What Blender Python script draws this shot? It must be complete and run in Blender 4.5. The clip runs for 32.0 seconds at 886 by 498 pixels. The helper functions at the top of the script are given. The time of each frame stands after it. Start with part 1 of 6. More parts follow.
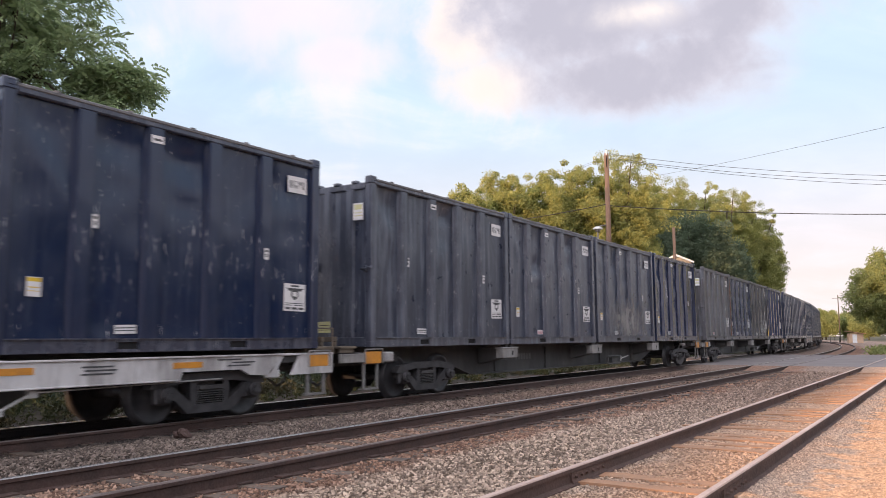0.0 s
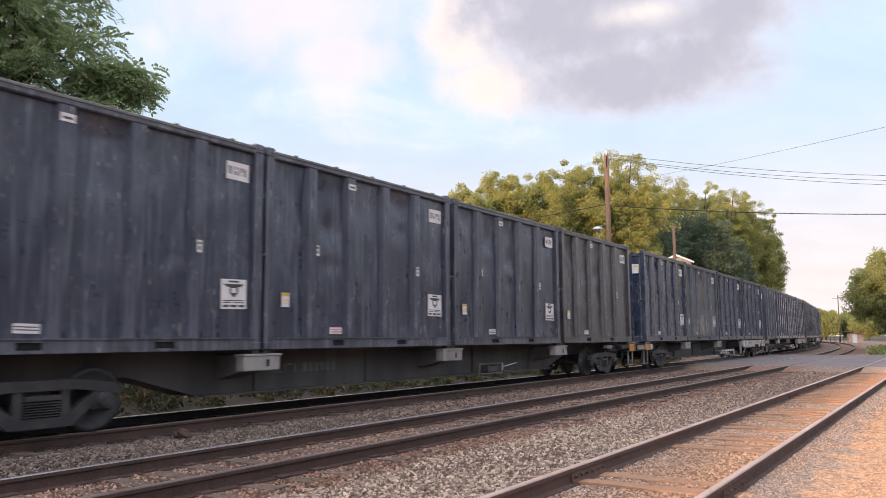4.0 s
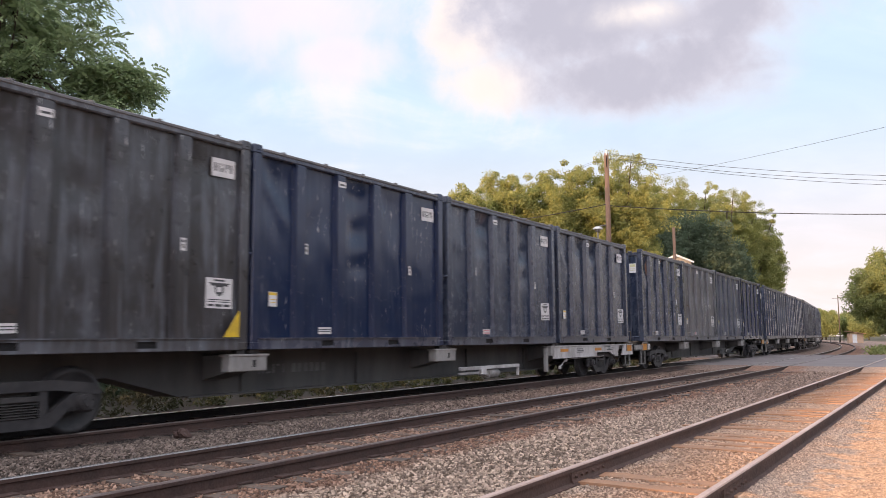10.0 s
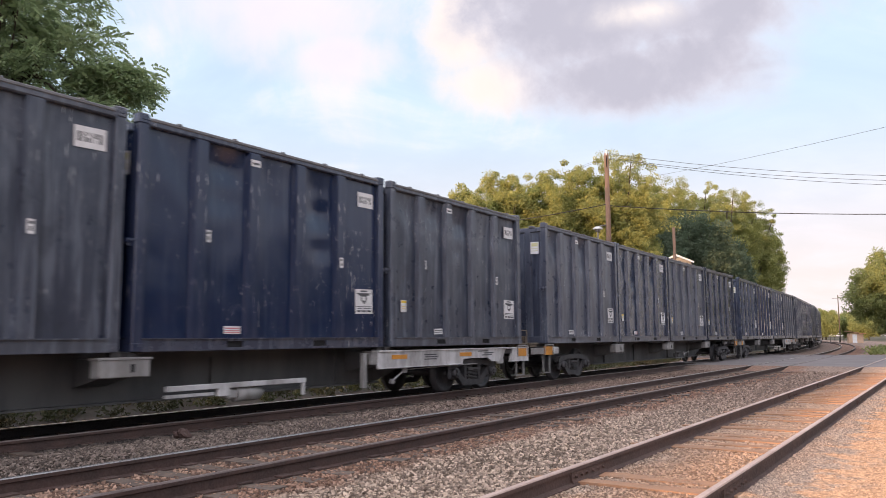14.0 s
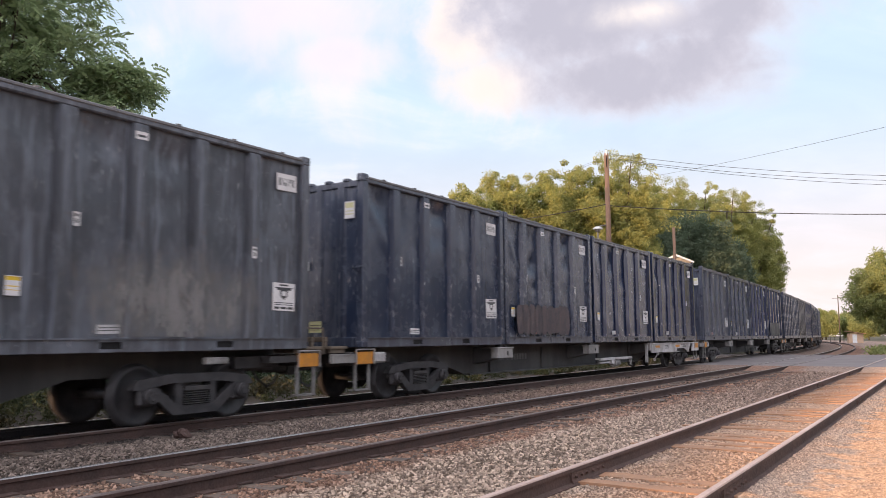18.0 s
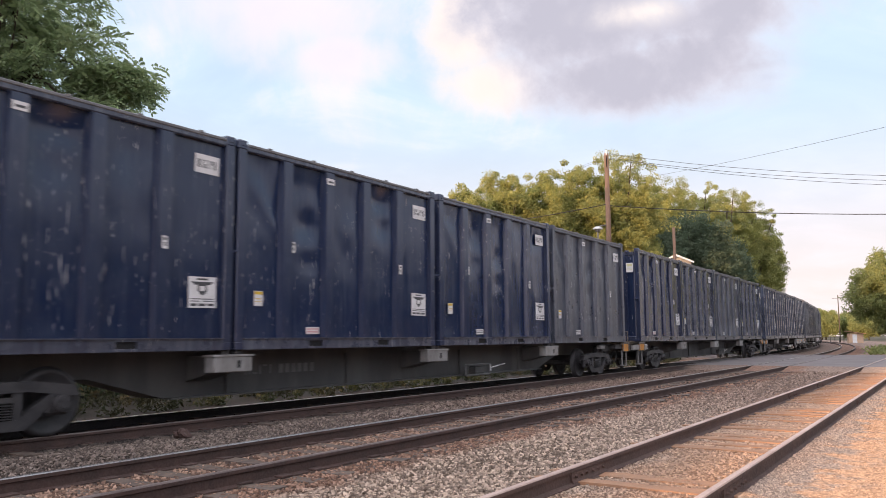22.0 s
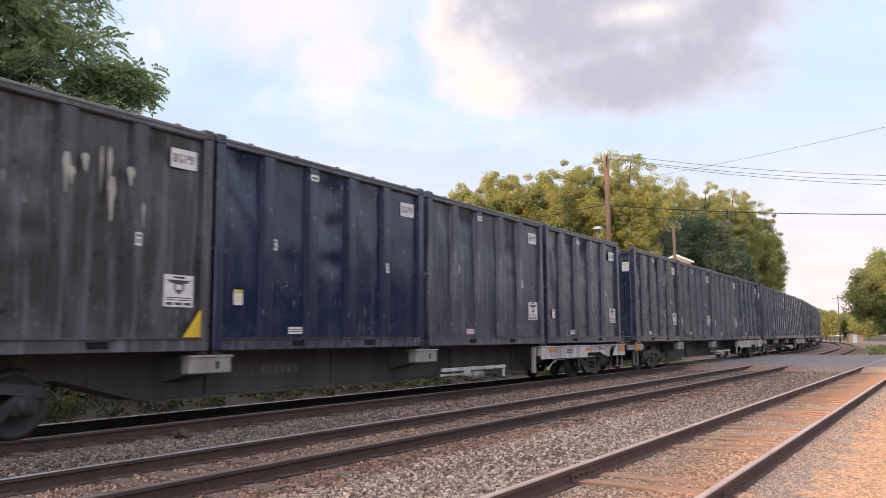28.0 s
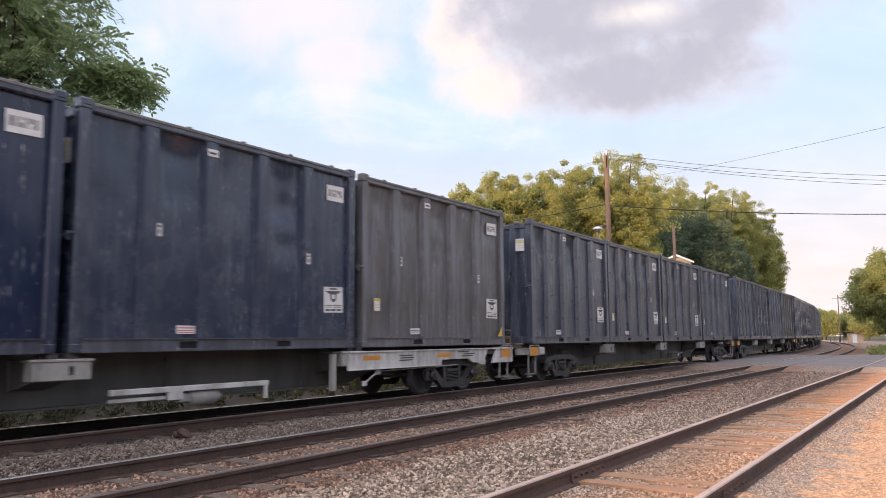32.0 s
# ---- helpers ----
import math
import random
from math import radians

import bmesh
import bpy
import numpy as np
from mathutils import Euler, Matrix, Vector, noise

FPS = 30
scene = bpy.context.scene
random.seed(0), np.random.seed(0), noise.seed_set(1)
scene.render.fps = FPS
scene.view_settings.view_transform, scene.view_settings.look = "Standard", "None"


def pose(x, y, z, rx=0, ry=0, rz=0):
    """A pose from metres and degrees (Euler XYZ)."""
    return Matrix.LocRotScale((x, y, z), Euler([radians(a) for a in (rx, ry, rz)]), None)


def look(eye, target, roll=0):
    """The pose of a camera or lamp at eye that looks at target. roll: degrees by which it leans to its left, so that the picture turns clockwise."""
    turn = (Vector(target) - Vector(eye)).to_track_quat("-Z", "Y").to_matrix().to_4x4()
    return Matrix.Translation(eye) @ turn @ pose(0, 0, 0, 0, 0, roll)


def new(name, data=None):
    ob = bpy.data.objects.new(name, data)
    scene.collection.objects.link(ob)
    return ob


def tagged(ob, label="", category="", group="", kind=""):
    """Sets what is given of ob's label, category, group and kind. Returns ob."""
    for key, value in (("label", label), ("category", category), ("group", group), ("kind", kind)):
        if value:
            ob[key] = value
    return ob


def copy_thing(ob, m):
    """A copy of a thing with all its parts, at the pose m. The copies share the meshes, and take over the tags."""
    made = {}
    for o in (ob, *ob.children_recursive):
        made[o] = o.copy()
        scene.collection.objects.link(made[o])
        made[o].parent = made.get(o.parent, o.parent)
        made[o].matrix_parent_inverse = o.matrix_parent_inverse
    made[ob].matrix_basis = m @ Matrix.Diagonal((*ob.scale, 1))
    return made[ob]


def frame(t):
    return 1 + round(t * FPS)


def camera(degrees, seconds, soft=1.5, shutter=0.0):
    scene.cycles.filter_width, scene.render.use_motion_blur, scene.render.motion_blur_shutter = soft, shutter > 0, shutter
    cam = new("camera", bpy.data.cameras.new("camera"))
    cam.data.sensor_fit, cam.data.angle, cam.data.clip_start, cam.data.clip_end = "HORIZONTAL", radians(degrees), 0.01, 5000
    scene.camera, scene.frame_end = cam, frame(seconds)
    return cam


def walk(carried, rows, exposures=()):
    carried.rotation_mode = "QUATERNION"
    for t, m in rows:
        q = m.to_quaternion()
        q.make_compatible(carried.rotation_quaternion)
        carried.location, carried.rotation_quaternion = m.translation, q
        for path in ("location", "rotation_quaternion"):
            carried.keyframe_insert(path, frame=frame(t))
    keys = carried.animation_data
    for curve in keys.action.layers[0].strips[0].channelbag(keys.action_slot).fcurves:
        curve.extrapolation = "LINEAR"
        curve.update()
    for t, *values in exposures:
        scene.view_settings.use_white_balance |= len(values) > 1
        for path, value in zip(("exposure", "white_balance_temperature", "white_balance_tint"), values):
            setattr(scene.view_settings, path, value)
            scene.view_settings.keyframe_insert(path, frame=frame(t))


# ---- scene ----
# ---- camera: a phone held still beside the siding ----
EYE = (0.0, 0.0, 1.472)
YAW, PITCH, ROLL = 32.681, 6.447, -0.389
cam = camera(58.5, 32.0, soft=0.55, shutter=0.1)
EXPOSURE = 0.42
AIM = (EYE[0] + math.cos(radians(YAW)) * math.cos(radians(PITCH)), EYE[1] + math.sin(radians(YAW)) * math.cos(radians(PITCH)), EYE[2] + math.sin(radians(PITCH)))
VIEW = look(EYE, AIM, ROLL)
walk(cam, [(0.0, VIEW), (32.0, VIEW)], [(0.0, EXPOSURE), (32.0, EXPOSURE)])

# ---- the plan ----
RT = 0.18                    # rail top over the ground
GAUGE = 0.7525               # half the distance between rail heads
Y_TRAIN, Y_MID, Y_SIDE = 11.278, 6.943, 2.581
BEND, RADIUS = 28.0, 800.0   # where the main tracks begin to bend, and how much
CAR_PITCH, BOX_PITCH, BOX_L, BOX_W, BOX_H = 26.40, 6.209, 6.058, 2.44, 3.527
SPEED, S_START = 22.04, 12.80   # train speed, place of the first whole car's leading box at 0 s


def on_track(s, y0):
    """Place and heading on a main track, s metres along it."""
    r = RADIUS - (y0 - Y_MID)
    if s <= BEND:
        return s, y0, 0.0
    a = (s - BEND) / r
    return BEND + r * math.sin(a), y0 + r * (1 - math.cos(a)), a


# ---- world, sun ----
SUN_AZ, SUN_EL = radians(169.7), radians(6.5)
world = bpy.data.worlds.new("sky")
scene.world = world
world.use_nodes = True
# ---- node helpers ----
class Nodes:
    """Short hand for a node tree."""

    def __init__(self, tree):
        self.tree = tree
        tree.nodes.clear()

    def add(self, kind, **inputs):
        n = self.tree.nodes.new(kind)
        if "p_operation" in inputs:
            n.operation = inputs["p_operation"]
        if "p_use_clamp" in inputs:
            n.use_clamp = inputs["p_use_clamp"]
        if "p_interpolation_type" in inputs:
            n.interpolation_type = inputs["p_interpolation_type"]
        for k, v in inputs.items():
            if not k.startswith("p_"):
                key = int(k[1:]) if k[0] == "i" and k[1:].isdigit() else k.replace("_", " ")
                self.put(n.inputs[key], v)
        return n

    def put(self, socket, v):
        if isinstance(v, bpy.types.NodeSocket):
            self.tree.links.new(v, socket)
        elif isinstance(v, bpy.types.Node):
            self.tree.links.new(v.outputs[0], socket)
        else:
            socket.default_value = v

    def math(self, op, a, b=0.0, c=0.0, clamp=False):
        return self.add("ShaderNodeMath", p_operation=op, p_use_clamp=clamp, i0=a, i1=b, i2=c).outputs[0]

    def mix(self, f, a, b, mode="MIX"):
        n = self.tree.nodes.new("ShaderNodeMix")
        n.data_type, n.blend_type = "RGBA", mode
        self.put(n.inputs[0], f)
        self.put(n.inputs[6], a)
        self.put(n.inputs[7], b)
        return n.outputs[2]

    def ramp(self, v, lo, hi, a=0.0, b=1.0):
        n = self.add("ShaderNodeMapRange", p_interpolation_type="SMOOTHSTEP", i0=v, i1=lo, i2=hi, i3=a, i4=b)
        return n.outputs[0]

    def noise(self, vec, scale, detail=4.0, rough=0.55, distort=0.0):
        n = self.add("ShaderNodeTexNoise", Scale=scale, Detail=detail, Roughness=rough, Distortion=distort)
        self.put(n.inputs["Vector"], vec)
        return n.outputs[0]

    def scaled(self, vec, sx, sy, sz):
        n = self.add("ShaderNodeVectorMath", p_operation="MULTIPLY", i0=vec, i1=(sx, sy, sz))
        return n.outputs[0]

    def shifted(self, vec, v):
        n = self.add("ShaderNodeVectorMath", p_operation="ADD", i0=vec)
        self.put(n.inputs[1], v)
        return n.outputs[0]


def rgb(r, g, b):
    return (r, g, b, 1.0)


def material(name):
    m = bpy.data.materials.new(name)
    m.use_nodes = True
    return m, Nodes(m.node_tree)


def finish(n, color, rough=0.7, metal=0.0, bump=None, strength=0.3, distance=0.01, spec=0.5, subsurface=None):
    b = n.add("ShaderNodeBsdfPrincipled", Roughness=rough, Metallic=metal)
    b.inputs["Specular IOR Level"].default_value = spec
    n.put(b.inputs["Base Color"], color)
    if bump is not None:
        k = n.add("ShaderNodeBump", Strength=strength, Distance=distance)
        n.put(k.inputs["Height"], bump)
        n.put(b.inputs["Normal"], k.outputs[0])
    out = n.add("ShaderNodeOutputMaterial")
    n.put(out.inputs[0], b.outputs[0])
    return b


def worn(name, color, color2, rough=0.6, metal=0.0, scale=3.0, fine=40.0, streak=False, amount=0.6, bump=0.25):
    """A plain worn surface: two colours mixed by a coarse and a fine grain."""
    m, n = material(name)
    at = n.add("ShaderNodeTexCoord").outputs["Object"]
    if streak:
        at = n.scaled(at, 1.0, 1.0, 0.25)
    rnd = n.add("ShaderNodeObjectInfo").outputs["Random"]
    at = n.shifted(at, n.add("ShaderNodeCombineXYZ", X=n.math("MULTIPLY", rnd, 37.0), Y=n.math("MULTIPLY", rnd, 11.0)).outputs[0])
    a, b = n.noise(at, scale, 5.0, 0.6), n.noise(at, fine, 3.0, 0.6)
    f = n.math("ADD", n.ramp(a, 0.35, 0.65, 0, amount), n.math("MULTIPLY", n.math("SUBTRACT", b, 0.5), 0.9), clamp=True)
    finish(n, n.mix(f, rgb(*color), rgb(*color2)), n.ramp(b, 0.3, 0.7, max(rough - 0.12, 0.05), min(rough + 0.12, 1)), metal, b, bump, 0.006)
    return m


# ---- mesh helpers ----
def box(bm, x0, x1, y0, y1, z0, z1, bevel=0.0):
    v = [bm.verts.new(p) for p in ((x0, y0, z0), (x1, y0, z0), (x1, y1, z0), (x0, y1, z0), (x0, y0, z1), (x1, y0, z1), (x1, y1, z1), (x0, y1, z1))]
    fs = [bm.faces.new([v[i] for i in q]) for q in ((0, 3, 2, 1), (4, 5, 6, 7), (0, 1, 5, 4), (1, 2, 6, 5), (2, 3, 7, 6), (3, 0, 4, 7))]
    if bevel:
        es = list({e for f in fs for e in f.edges})
        bmesh.ops.bevel(bm, geom=es, offset=bevel, segments=1, affect="EDGES")
    return bm


def prism(bm, profile, a, b, axis="y"):
    """Pushes a closed outline from a to b along an axis. axis y: outline in (x, z); x: in (y, z); z: in (x, y)."""
    def at(p, t):
        return {"y": (p[0], t, p[1]), "x": (t, p[0], p[1]), "z": (p[0], p[1], t)}[axis]
    lo, hi = [bm.verts.new(at(p, a)) for p in profile], [bm.verts.new(at(p, b)) for p in profile]
    n = len(profile)
    for i in range(n):
        bm.faces.new((lo[i], lo[(i + 1) % n], hi[(i + 1) % n], hi[i]))
    bm.faces.new(lo[::-1])
    bm.faces.new(hi)
    bmesh.ops.recalc_face_normals(bm, faces=bm.faces)
    return bm


def rod(bm, p, q, r0, r1=None, sides=8):
    """A round bar from p to q."""
    p, q = Vector(p), Vector(q)
    r1 = r0 if r1 is None else r1
    d = (q - p).normalized()
    u = d.orthogonal().normalized()
    w = d.cross(u)
    rings = []
    for c, r in ((p, r0), (q, r1)):
        rings.append([bm.verts.new(c + r * (math.cos(6.2832 * i / sides) * u + math.sin(6.2832 * i / sides) * w)) for i in range(sides)])
    for i in range(sides):
        j = (i + 1) % sides
        f = bm.faces.new((rings[0][i], rings[0][j], rings[1][j], rings[1][i]))
        f.smooth = sides > 6
    bm.faces.new(rings[0][::-1])
    bm.faces.new(rings[1])
    return bm


def lathe(bm, profile, centre, sides=24):
    """Turns an outline (radius, y) round the y axis through centre."""
    rings = []
    for r, y in profile:
        rings.append([bm.verts.new((centre[0] + r * math.cos(6.2832 * i / sides), centre[1] + y, centre[2] + r * math.sin(6.2832 * i / sides))) for i in range(sides)])
    for a, b in zip(rings, rings[1:]):
        for i in range(sides):
            j = (i + 1) % sides
            bm.faces.new((a[i], a[j], b[j], b[i])).smooth = True
    bm.faces.new(rings[0])
    bm.faces.new(rings[-1][::-1])
    bmesh.ops.recalc_face_normals(bm, faces=bm.faces)
    return bm


def mesh_of(bm, name, mat):
    me = bpy.data.meshes.new(name)
    bm.to_mesh(me)
    bm.free()
    if mat:
        me.materials.append(mat)
    return me


def part(name, bm, mat, parent, label=""):
    """Links a bmesh, or a ready mesh, as one mesh object under a thing or a part."""
    me = bm if isinstance(bm, bpy.types.Mesh) else mesh_of(bm, name, mat)
    ob = new(name, me)
    ob.parent = parent
    if label:
        ob["label"] = label
    return ob


def raw(name, verts, faces, mat, smooth=False):
    """A mesh from arrays: faces is an (n, k) array."""
    verts, faces = np.asarray(verts, np.float32), np.asarray(faces, np.int32)
    me = bpy.data.meshes.new(name)
    n, k = faces.shape
    me.vertices.add(len(verts))
    me.vertices.foreach_set("co", verts.ravel())
    me.loops.add(n * k)
    me.loops.foreach_set("vertex_index", faces.ravel())
    me.polygons.add(n)
    me.polygons.foreach_set("loop_start", np.arange(0, n * k, k, dtype=np.int32))
    me.polygons.foreach_set("loop_total", np.full(n, k, np.int32))
    if smooth:
        me.polygons.foreach_set("use_smooth", np.ones(n, bool))
    me.update(calc_edges=True)
    me.validate()
    me.materials.append(mat)
    return me
# ---- sky with evening clouds ----
def build_sky():
    n = Nodes(world.node_tree)
    way = n.add("ShaderNodeTexCoord").outputs["Generated"]
    sky = n.tree.nodes.new("ShaderNodeTexSky")
    sky.sky_type, sky.sun_disc = "NISHITA", False
    sky.sun_elevation, sky.sun_rotation = SUN_EL, radians(90) - SUN_AZ
    sky.air_density, sky.dust_density, sky.ozone_density = 1.0, 1.0, 1.5
    sep = n.add("ShaderNodeSeparateXYZ", i0=way)
    up = n.math("MAXIMUM", sep.outputs[2], 0.0)
    # clouds lie on a flat layer overhead
    d = n.math("DIVIDE", 1.0, n.math("ADD", up, 0.16))
    flat = n.add("ShaderNodeCombineXYZ", X=n.math("MULTIPLY", sep.outputs[0], d), Y=n.math("MULTIPLY", sep.outputs[1], d), Z=0.0).outputs[0]

    def blob(az, el, wide, high):
        """A soft patch of the sky round a direction, 1 in its middle."""
        c = Vector((math.cos(radians(el)) * math.cos(radians(az)), math.cos(radians(el)) * math.sin(radians(az)), math.sin(radians(el))))
        side = Vector((math.sin(radians(az)), -math.cos(radians(az)), 0))
        top = side.cross(c) * 1.0
        a = n.add("ShaderNodeVectorMath", p_operation="DOT_PRODUCT", i0=way, i1=side).outputs["Value"]
        b = n.add("ShaderNodeVectorMath", p_operation="DOT_PRODUCT", i0=n.shifted(way, tuple(-c)), i1=top).outputs["Value"]
        e = n.add("ShaderNodeVectorMath", p_operation="DOT_PRODUCT", i0=way, i1=c).outputs["Value"]
        a2 = n.math("POWER", n.math("ABSOLUTE", n.math("DIVIDE", a, math.sin(radians(wide)))), 2.0)
        b2 = n.math("POWER", n.math("ABSOLUTE", n.math("DIVIDE", b, math.sin(radians(high)))), 2.0)
        r = n.math("SQRT", n.math("ADD", a2, b2))
        return n.math("MULTIPLY", n.math("SUBTRACT", 1.0, r), n.math("GREATER_THAN", e, 0.0))

    n1 = n.noise(way, 6.0, 7.0, 0.60, 0.5)
    n2 = n.noise(flat, 1.8, 6.0, 0.58, 0.5)
    n3 = n.noise(way, 17.0, 5.0, 0.62)
    clear = n.add("ShaderNodeVectorMath", p_operation="SCALE", i0=sky.outputs[0])
    clear.inputs["Scale"].default_value = 0.10
    # a bright veil everywhere, paler and pinker towards the horizon
    veil = n.mix(n.ramp(up, 0.04, 0.31), rgb(0.90, 0.785, 0.80), rgb(0.62, 0.76, 0.93))
    # the unseen sky overhead is raised to add ambient light
    veil = n.mix(n.ramp(up, 0.45, 0.85), veil, rgb(1.22, 1.16, 1.24))
    base = n.mix(n.ramp(n2, 0.3, 0.75, 0.80, 0.95), clear.outputs[0], veil)
    # thin white and pink cloud, loosely strewn
    thin = n.ramp(n.math("ADD", n2, n.math("MULTIPLY", n.math("SUBTRACT", n1, 0.5), 0.8)), 0.52, 0.82, 0.0, 0.55)
    col = n.mix(thin, base, n.mix(n1, rgb(0.82, 0.80, 0.87), rgb(0.90, 0.79, 0.81)))
    rag = n.math("ADD", n.math("MULTIPLY", n.math("SUBTRACT", n1, 0.5), 2.0), n.math("MULTIPLY", n.math("SUBTRACT", n3, 0.5), 0.55))

    def cloud(col, spots, edge, body, lo=-0.35, hi=0.55, most=1.0):
        m = None
        for s in spots:
            k = blob(*s)
            m = k if m is None else n.math("MAXIMUM", m, k)
        m = n.math("ADD", m, rag)
        shade = n.math("ADD", n.ramp(m, lo + 0.1, hi + 0.3), n.math("MULTIPLY", n.math("SUBTRACT", n3, 0.5), 0.7), clamp=True)
        return n.mix(n.ramp(m, lo, hi, 0.0, most), col, n.mix(shade, edge, body))

    col = cloud(col, [(45.0, 23.0, 8.0, 3.6), (40.5, 20.0, 4.5, 2.2)], rgb(0.87, 0.78, 0.83), rgb(0.80, 0.73, 0.80), -0.3, 0.8, 0.9)
    col = cloud(col, [(45.0, 25.5, 6.0, 2.6)], rgb(0.84, 0.80, 0.88), rgb(0.70, 0.69, 0.79), -0.1, 0.9, 0.8)
    col = cloud(col, [(31.0, 21.8, 3.4, 4.6), (29.5, 18.2, 4.2, 2.4)], rgb(0.90, 0.80, 0.77), rgb(0.88, 0.76, 0.70), -0.25, 0.6, 0.95)
    col = cloud(col, [(21.0, 22.5, 9.0, 4.8), (18.5, 18.2, 7.5, 3.0), (14.5, 18.6, 6.5, 3.4), (13.0, 22.0, 7.5, 3.4), (9.0, 24.6, 7.5, 2.6)], rgb(0.70, 0.67, 0.75), rgb(0.48, 0.465, 0.545), -0.35, 0.5)
    col = cloud(col, [(17.3, 22.4, 5.0, 1.5), (15.2, 23.8, 2.4, 1.3)], rgb(0.70, 0.66, 0.70), rgb(0.92, 0.82, 0.78), -0.1, 0.8, 0.9)
    col = cloud(col, [(9.5, 17.2, 3.0, 0.9)], rgb(0.68, 0.73, 0.84), rgb(0.58, 0.62, 0.74), 0.0, 0.9, 0.6)
    # the evening sky is brighter and warmer round the low sun, behind the place
    toward = n.add("ShaderNodeVectorMath", p_operation="DOT_PRODUCT", i0=way, i1=(math.cos(SUN_EL) * math.cos(SUN_AZ), math.cos(SUN_EL) * math.sin(SUN_AZ), math.sin(SUN_EL))).outputs["Value"]
    glow = n.mix(n.ramp(toward, -0.15, 1.0), rgb(1, 1, 1), rgb(2.5, 2.45, 2.5))
    col = n.mix(1.0, col, glow, "MULTIPLY")
    bg = n.add("ShaderNodeBackground", Strength=0.95)
    n.put(bg.inputs[0], col)
    out = n.add("ShaderNodeOutputWorld")
    n.put(out.inputs[0], bg.outputs[0])


build_sky()
sun_data = bpy.data.lights.new("sun", "SUN")
sun_data.energy, sun_data.angle, sun_data.color = 5.0, radians(0.55), (1.0, 0.60, 0.34)
sun = new("sun", sun_data)
to_sun = Vector((math.cos(SUN_EL) * math.cos(SUN_AZ), math.cos(SUN_EL) * math.sin(SUN_AZ), math.sin(SUN_EL)))
sun.matrix_world = look(tuple(to_sun * 300), (0, 0, 0))
# ---- materials ----
def paint_material():
    """Box paint: colour and seed are the object's own (whole part of alpha: how dusty it is); scuffs, runs and grime on top."""
    m, n = material("box_paint")
    at0 = n.add("ShaderNodeTexCoord").outputs["Object"]
    info = n.add("ShaderNodeObjectInfo")
    alpha = info.outputs["Alpha"]
    dust = n.math("MULTIPLY", n.math("FLOOR", alpha), 0.1)
    seed = n.math("MULTIPLY", n.math("FRACT", alpha), 173.0)
    at = n.shifted(at0, n.add("ShaderNodeCombineXYZ", X=seed, Y=n.math("MULTIPLY", seed, 0.37), Z=n.math("MULTIPLY", seed, 0.71)).outputs[0])
    big, mid, fine = n.noise(at, 0.8, 4.0, 0.6), n.noise(at, 2.6, 6.0, 0.65), n.noise(at, 45.0, 3.0, 0.6)
    runs = n.noise(n.scaled(at, 5.0, 5.0, 0.30), 1.5, 6.0, 0.65)
    scratch = n.noise(n.scaled(at, 20.0, 20.0, 1.5), 2.0, 3.0, 0.6)
    base = info.outputs["Color"]
    grime = n.mix(0.35, base, rgb(0.050, 0.057, 0.076))
    pale = n.mix(0.62, base, rgb(0.18, 0.20, 0.242))
    col = n.mix(n.math("MULTIPLY", n.ramp(mid, 0.35, 0.68), dust, clamp=True), base, grime)
    col = n.mix(n.math("MULTIPLY", n.ramp(runs, 0.49, 0.66), n.math("MULTIPLY", dust, 1.2), clamp=True), col, pale)
    col = n.mix(n.math("MULTIPLY", n.ramp(big, 0.48, 0.68), n.math("MULTIPLY", dust, 0.55)), col, pale)
    col = n.mix(n.math("MULTIPLY", n.ramp(scratch, 0.645, 0.70), n.ramp(big, 0.45, 0.58, 0.0, 0.9)), col, rgb(0.46, 0.46, 0.47))
    col = n.mix(n.math("MULTIPLY", n.ramp(n.noise(at, 1.5, 6.0, 0.7), 0.62, 0.74), n.math("MULTIPLY", dust, 0.5)), col, rgb(0.11, 0.060, 0.038))
    film = n.noise(n.scaled(at, 1.6, 1.6, 0.5), 1.4, 8.0, 0.72, 0.6)
    col = n.mix(n.math("MULTIPLY", n.ramp(film, 0.52, 0.72), n.math("ADD", 0.0, n.math("MULTIPLY", dust, 0.8)), clamp=True), col, pale)
    col = n.mix(n.math("MULTIPLY", n.ramp(film, 0.46, 0.34), n.math("ADD", 0.12, n.math("MULTIPLY", dust, 0.6)), clamp=True), col, n.mix(0.5, base, rgb(0.006, 0.007, 0.010)))
    rough = n.math("ADD", n.math("ADD", n.ramp(mid, 0.3, 0.7, 0.13, 0.24), n.math("MULTIPLY", dust, 0.22)), n.math("MULTIPLY", n.ramp(runs, 0.5, 0.75, 0.0, 0.25), dust))
    chips = n.noise(n.scaled(at, 3.0, 3.0, 1.2), 5.0, 5.0, 0.7)
    col = n.mix(n.math("MULTIPLY", n.ramp(chips, 0.655, 0.71), n.ramp(mid, 0.46, 0.62, 0.0, 0.85)), col, rgb(0.33, 0.33, 0.35))
    smear = n.noise(n.scaled(at, 1.0, 1.0, 0.6), 1.9, 5.0, 0.55, 0.8)
    col = n.mix(n.math("MULTIPLY", n.ramp(smear, 0.57, 0.70), n.math("MULTIPLY", dust, 0.55), clamp=True), col, pale)
    h = n.math("ADD", n.noise(at, 1.15, 0.0, 0.5, 0.8), n.math("MULTIPLY", fine, 0.012))
    finish(n, col, rough, 0.0, h, 0.50, 0.022, 0.55)
    return m


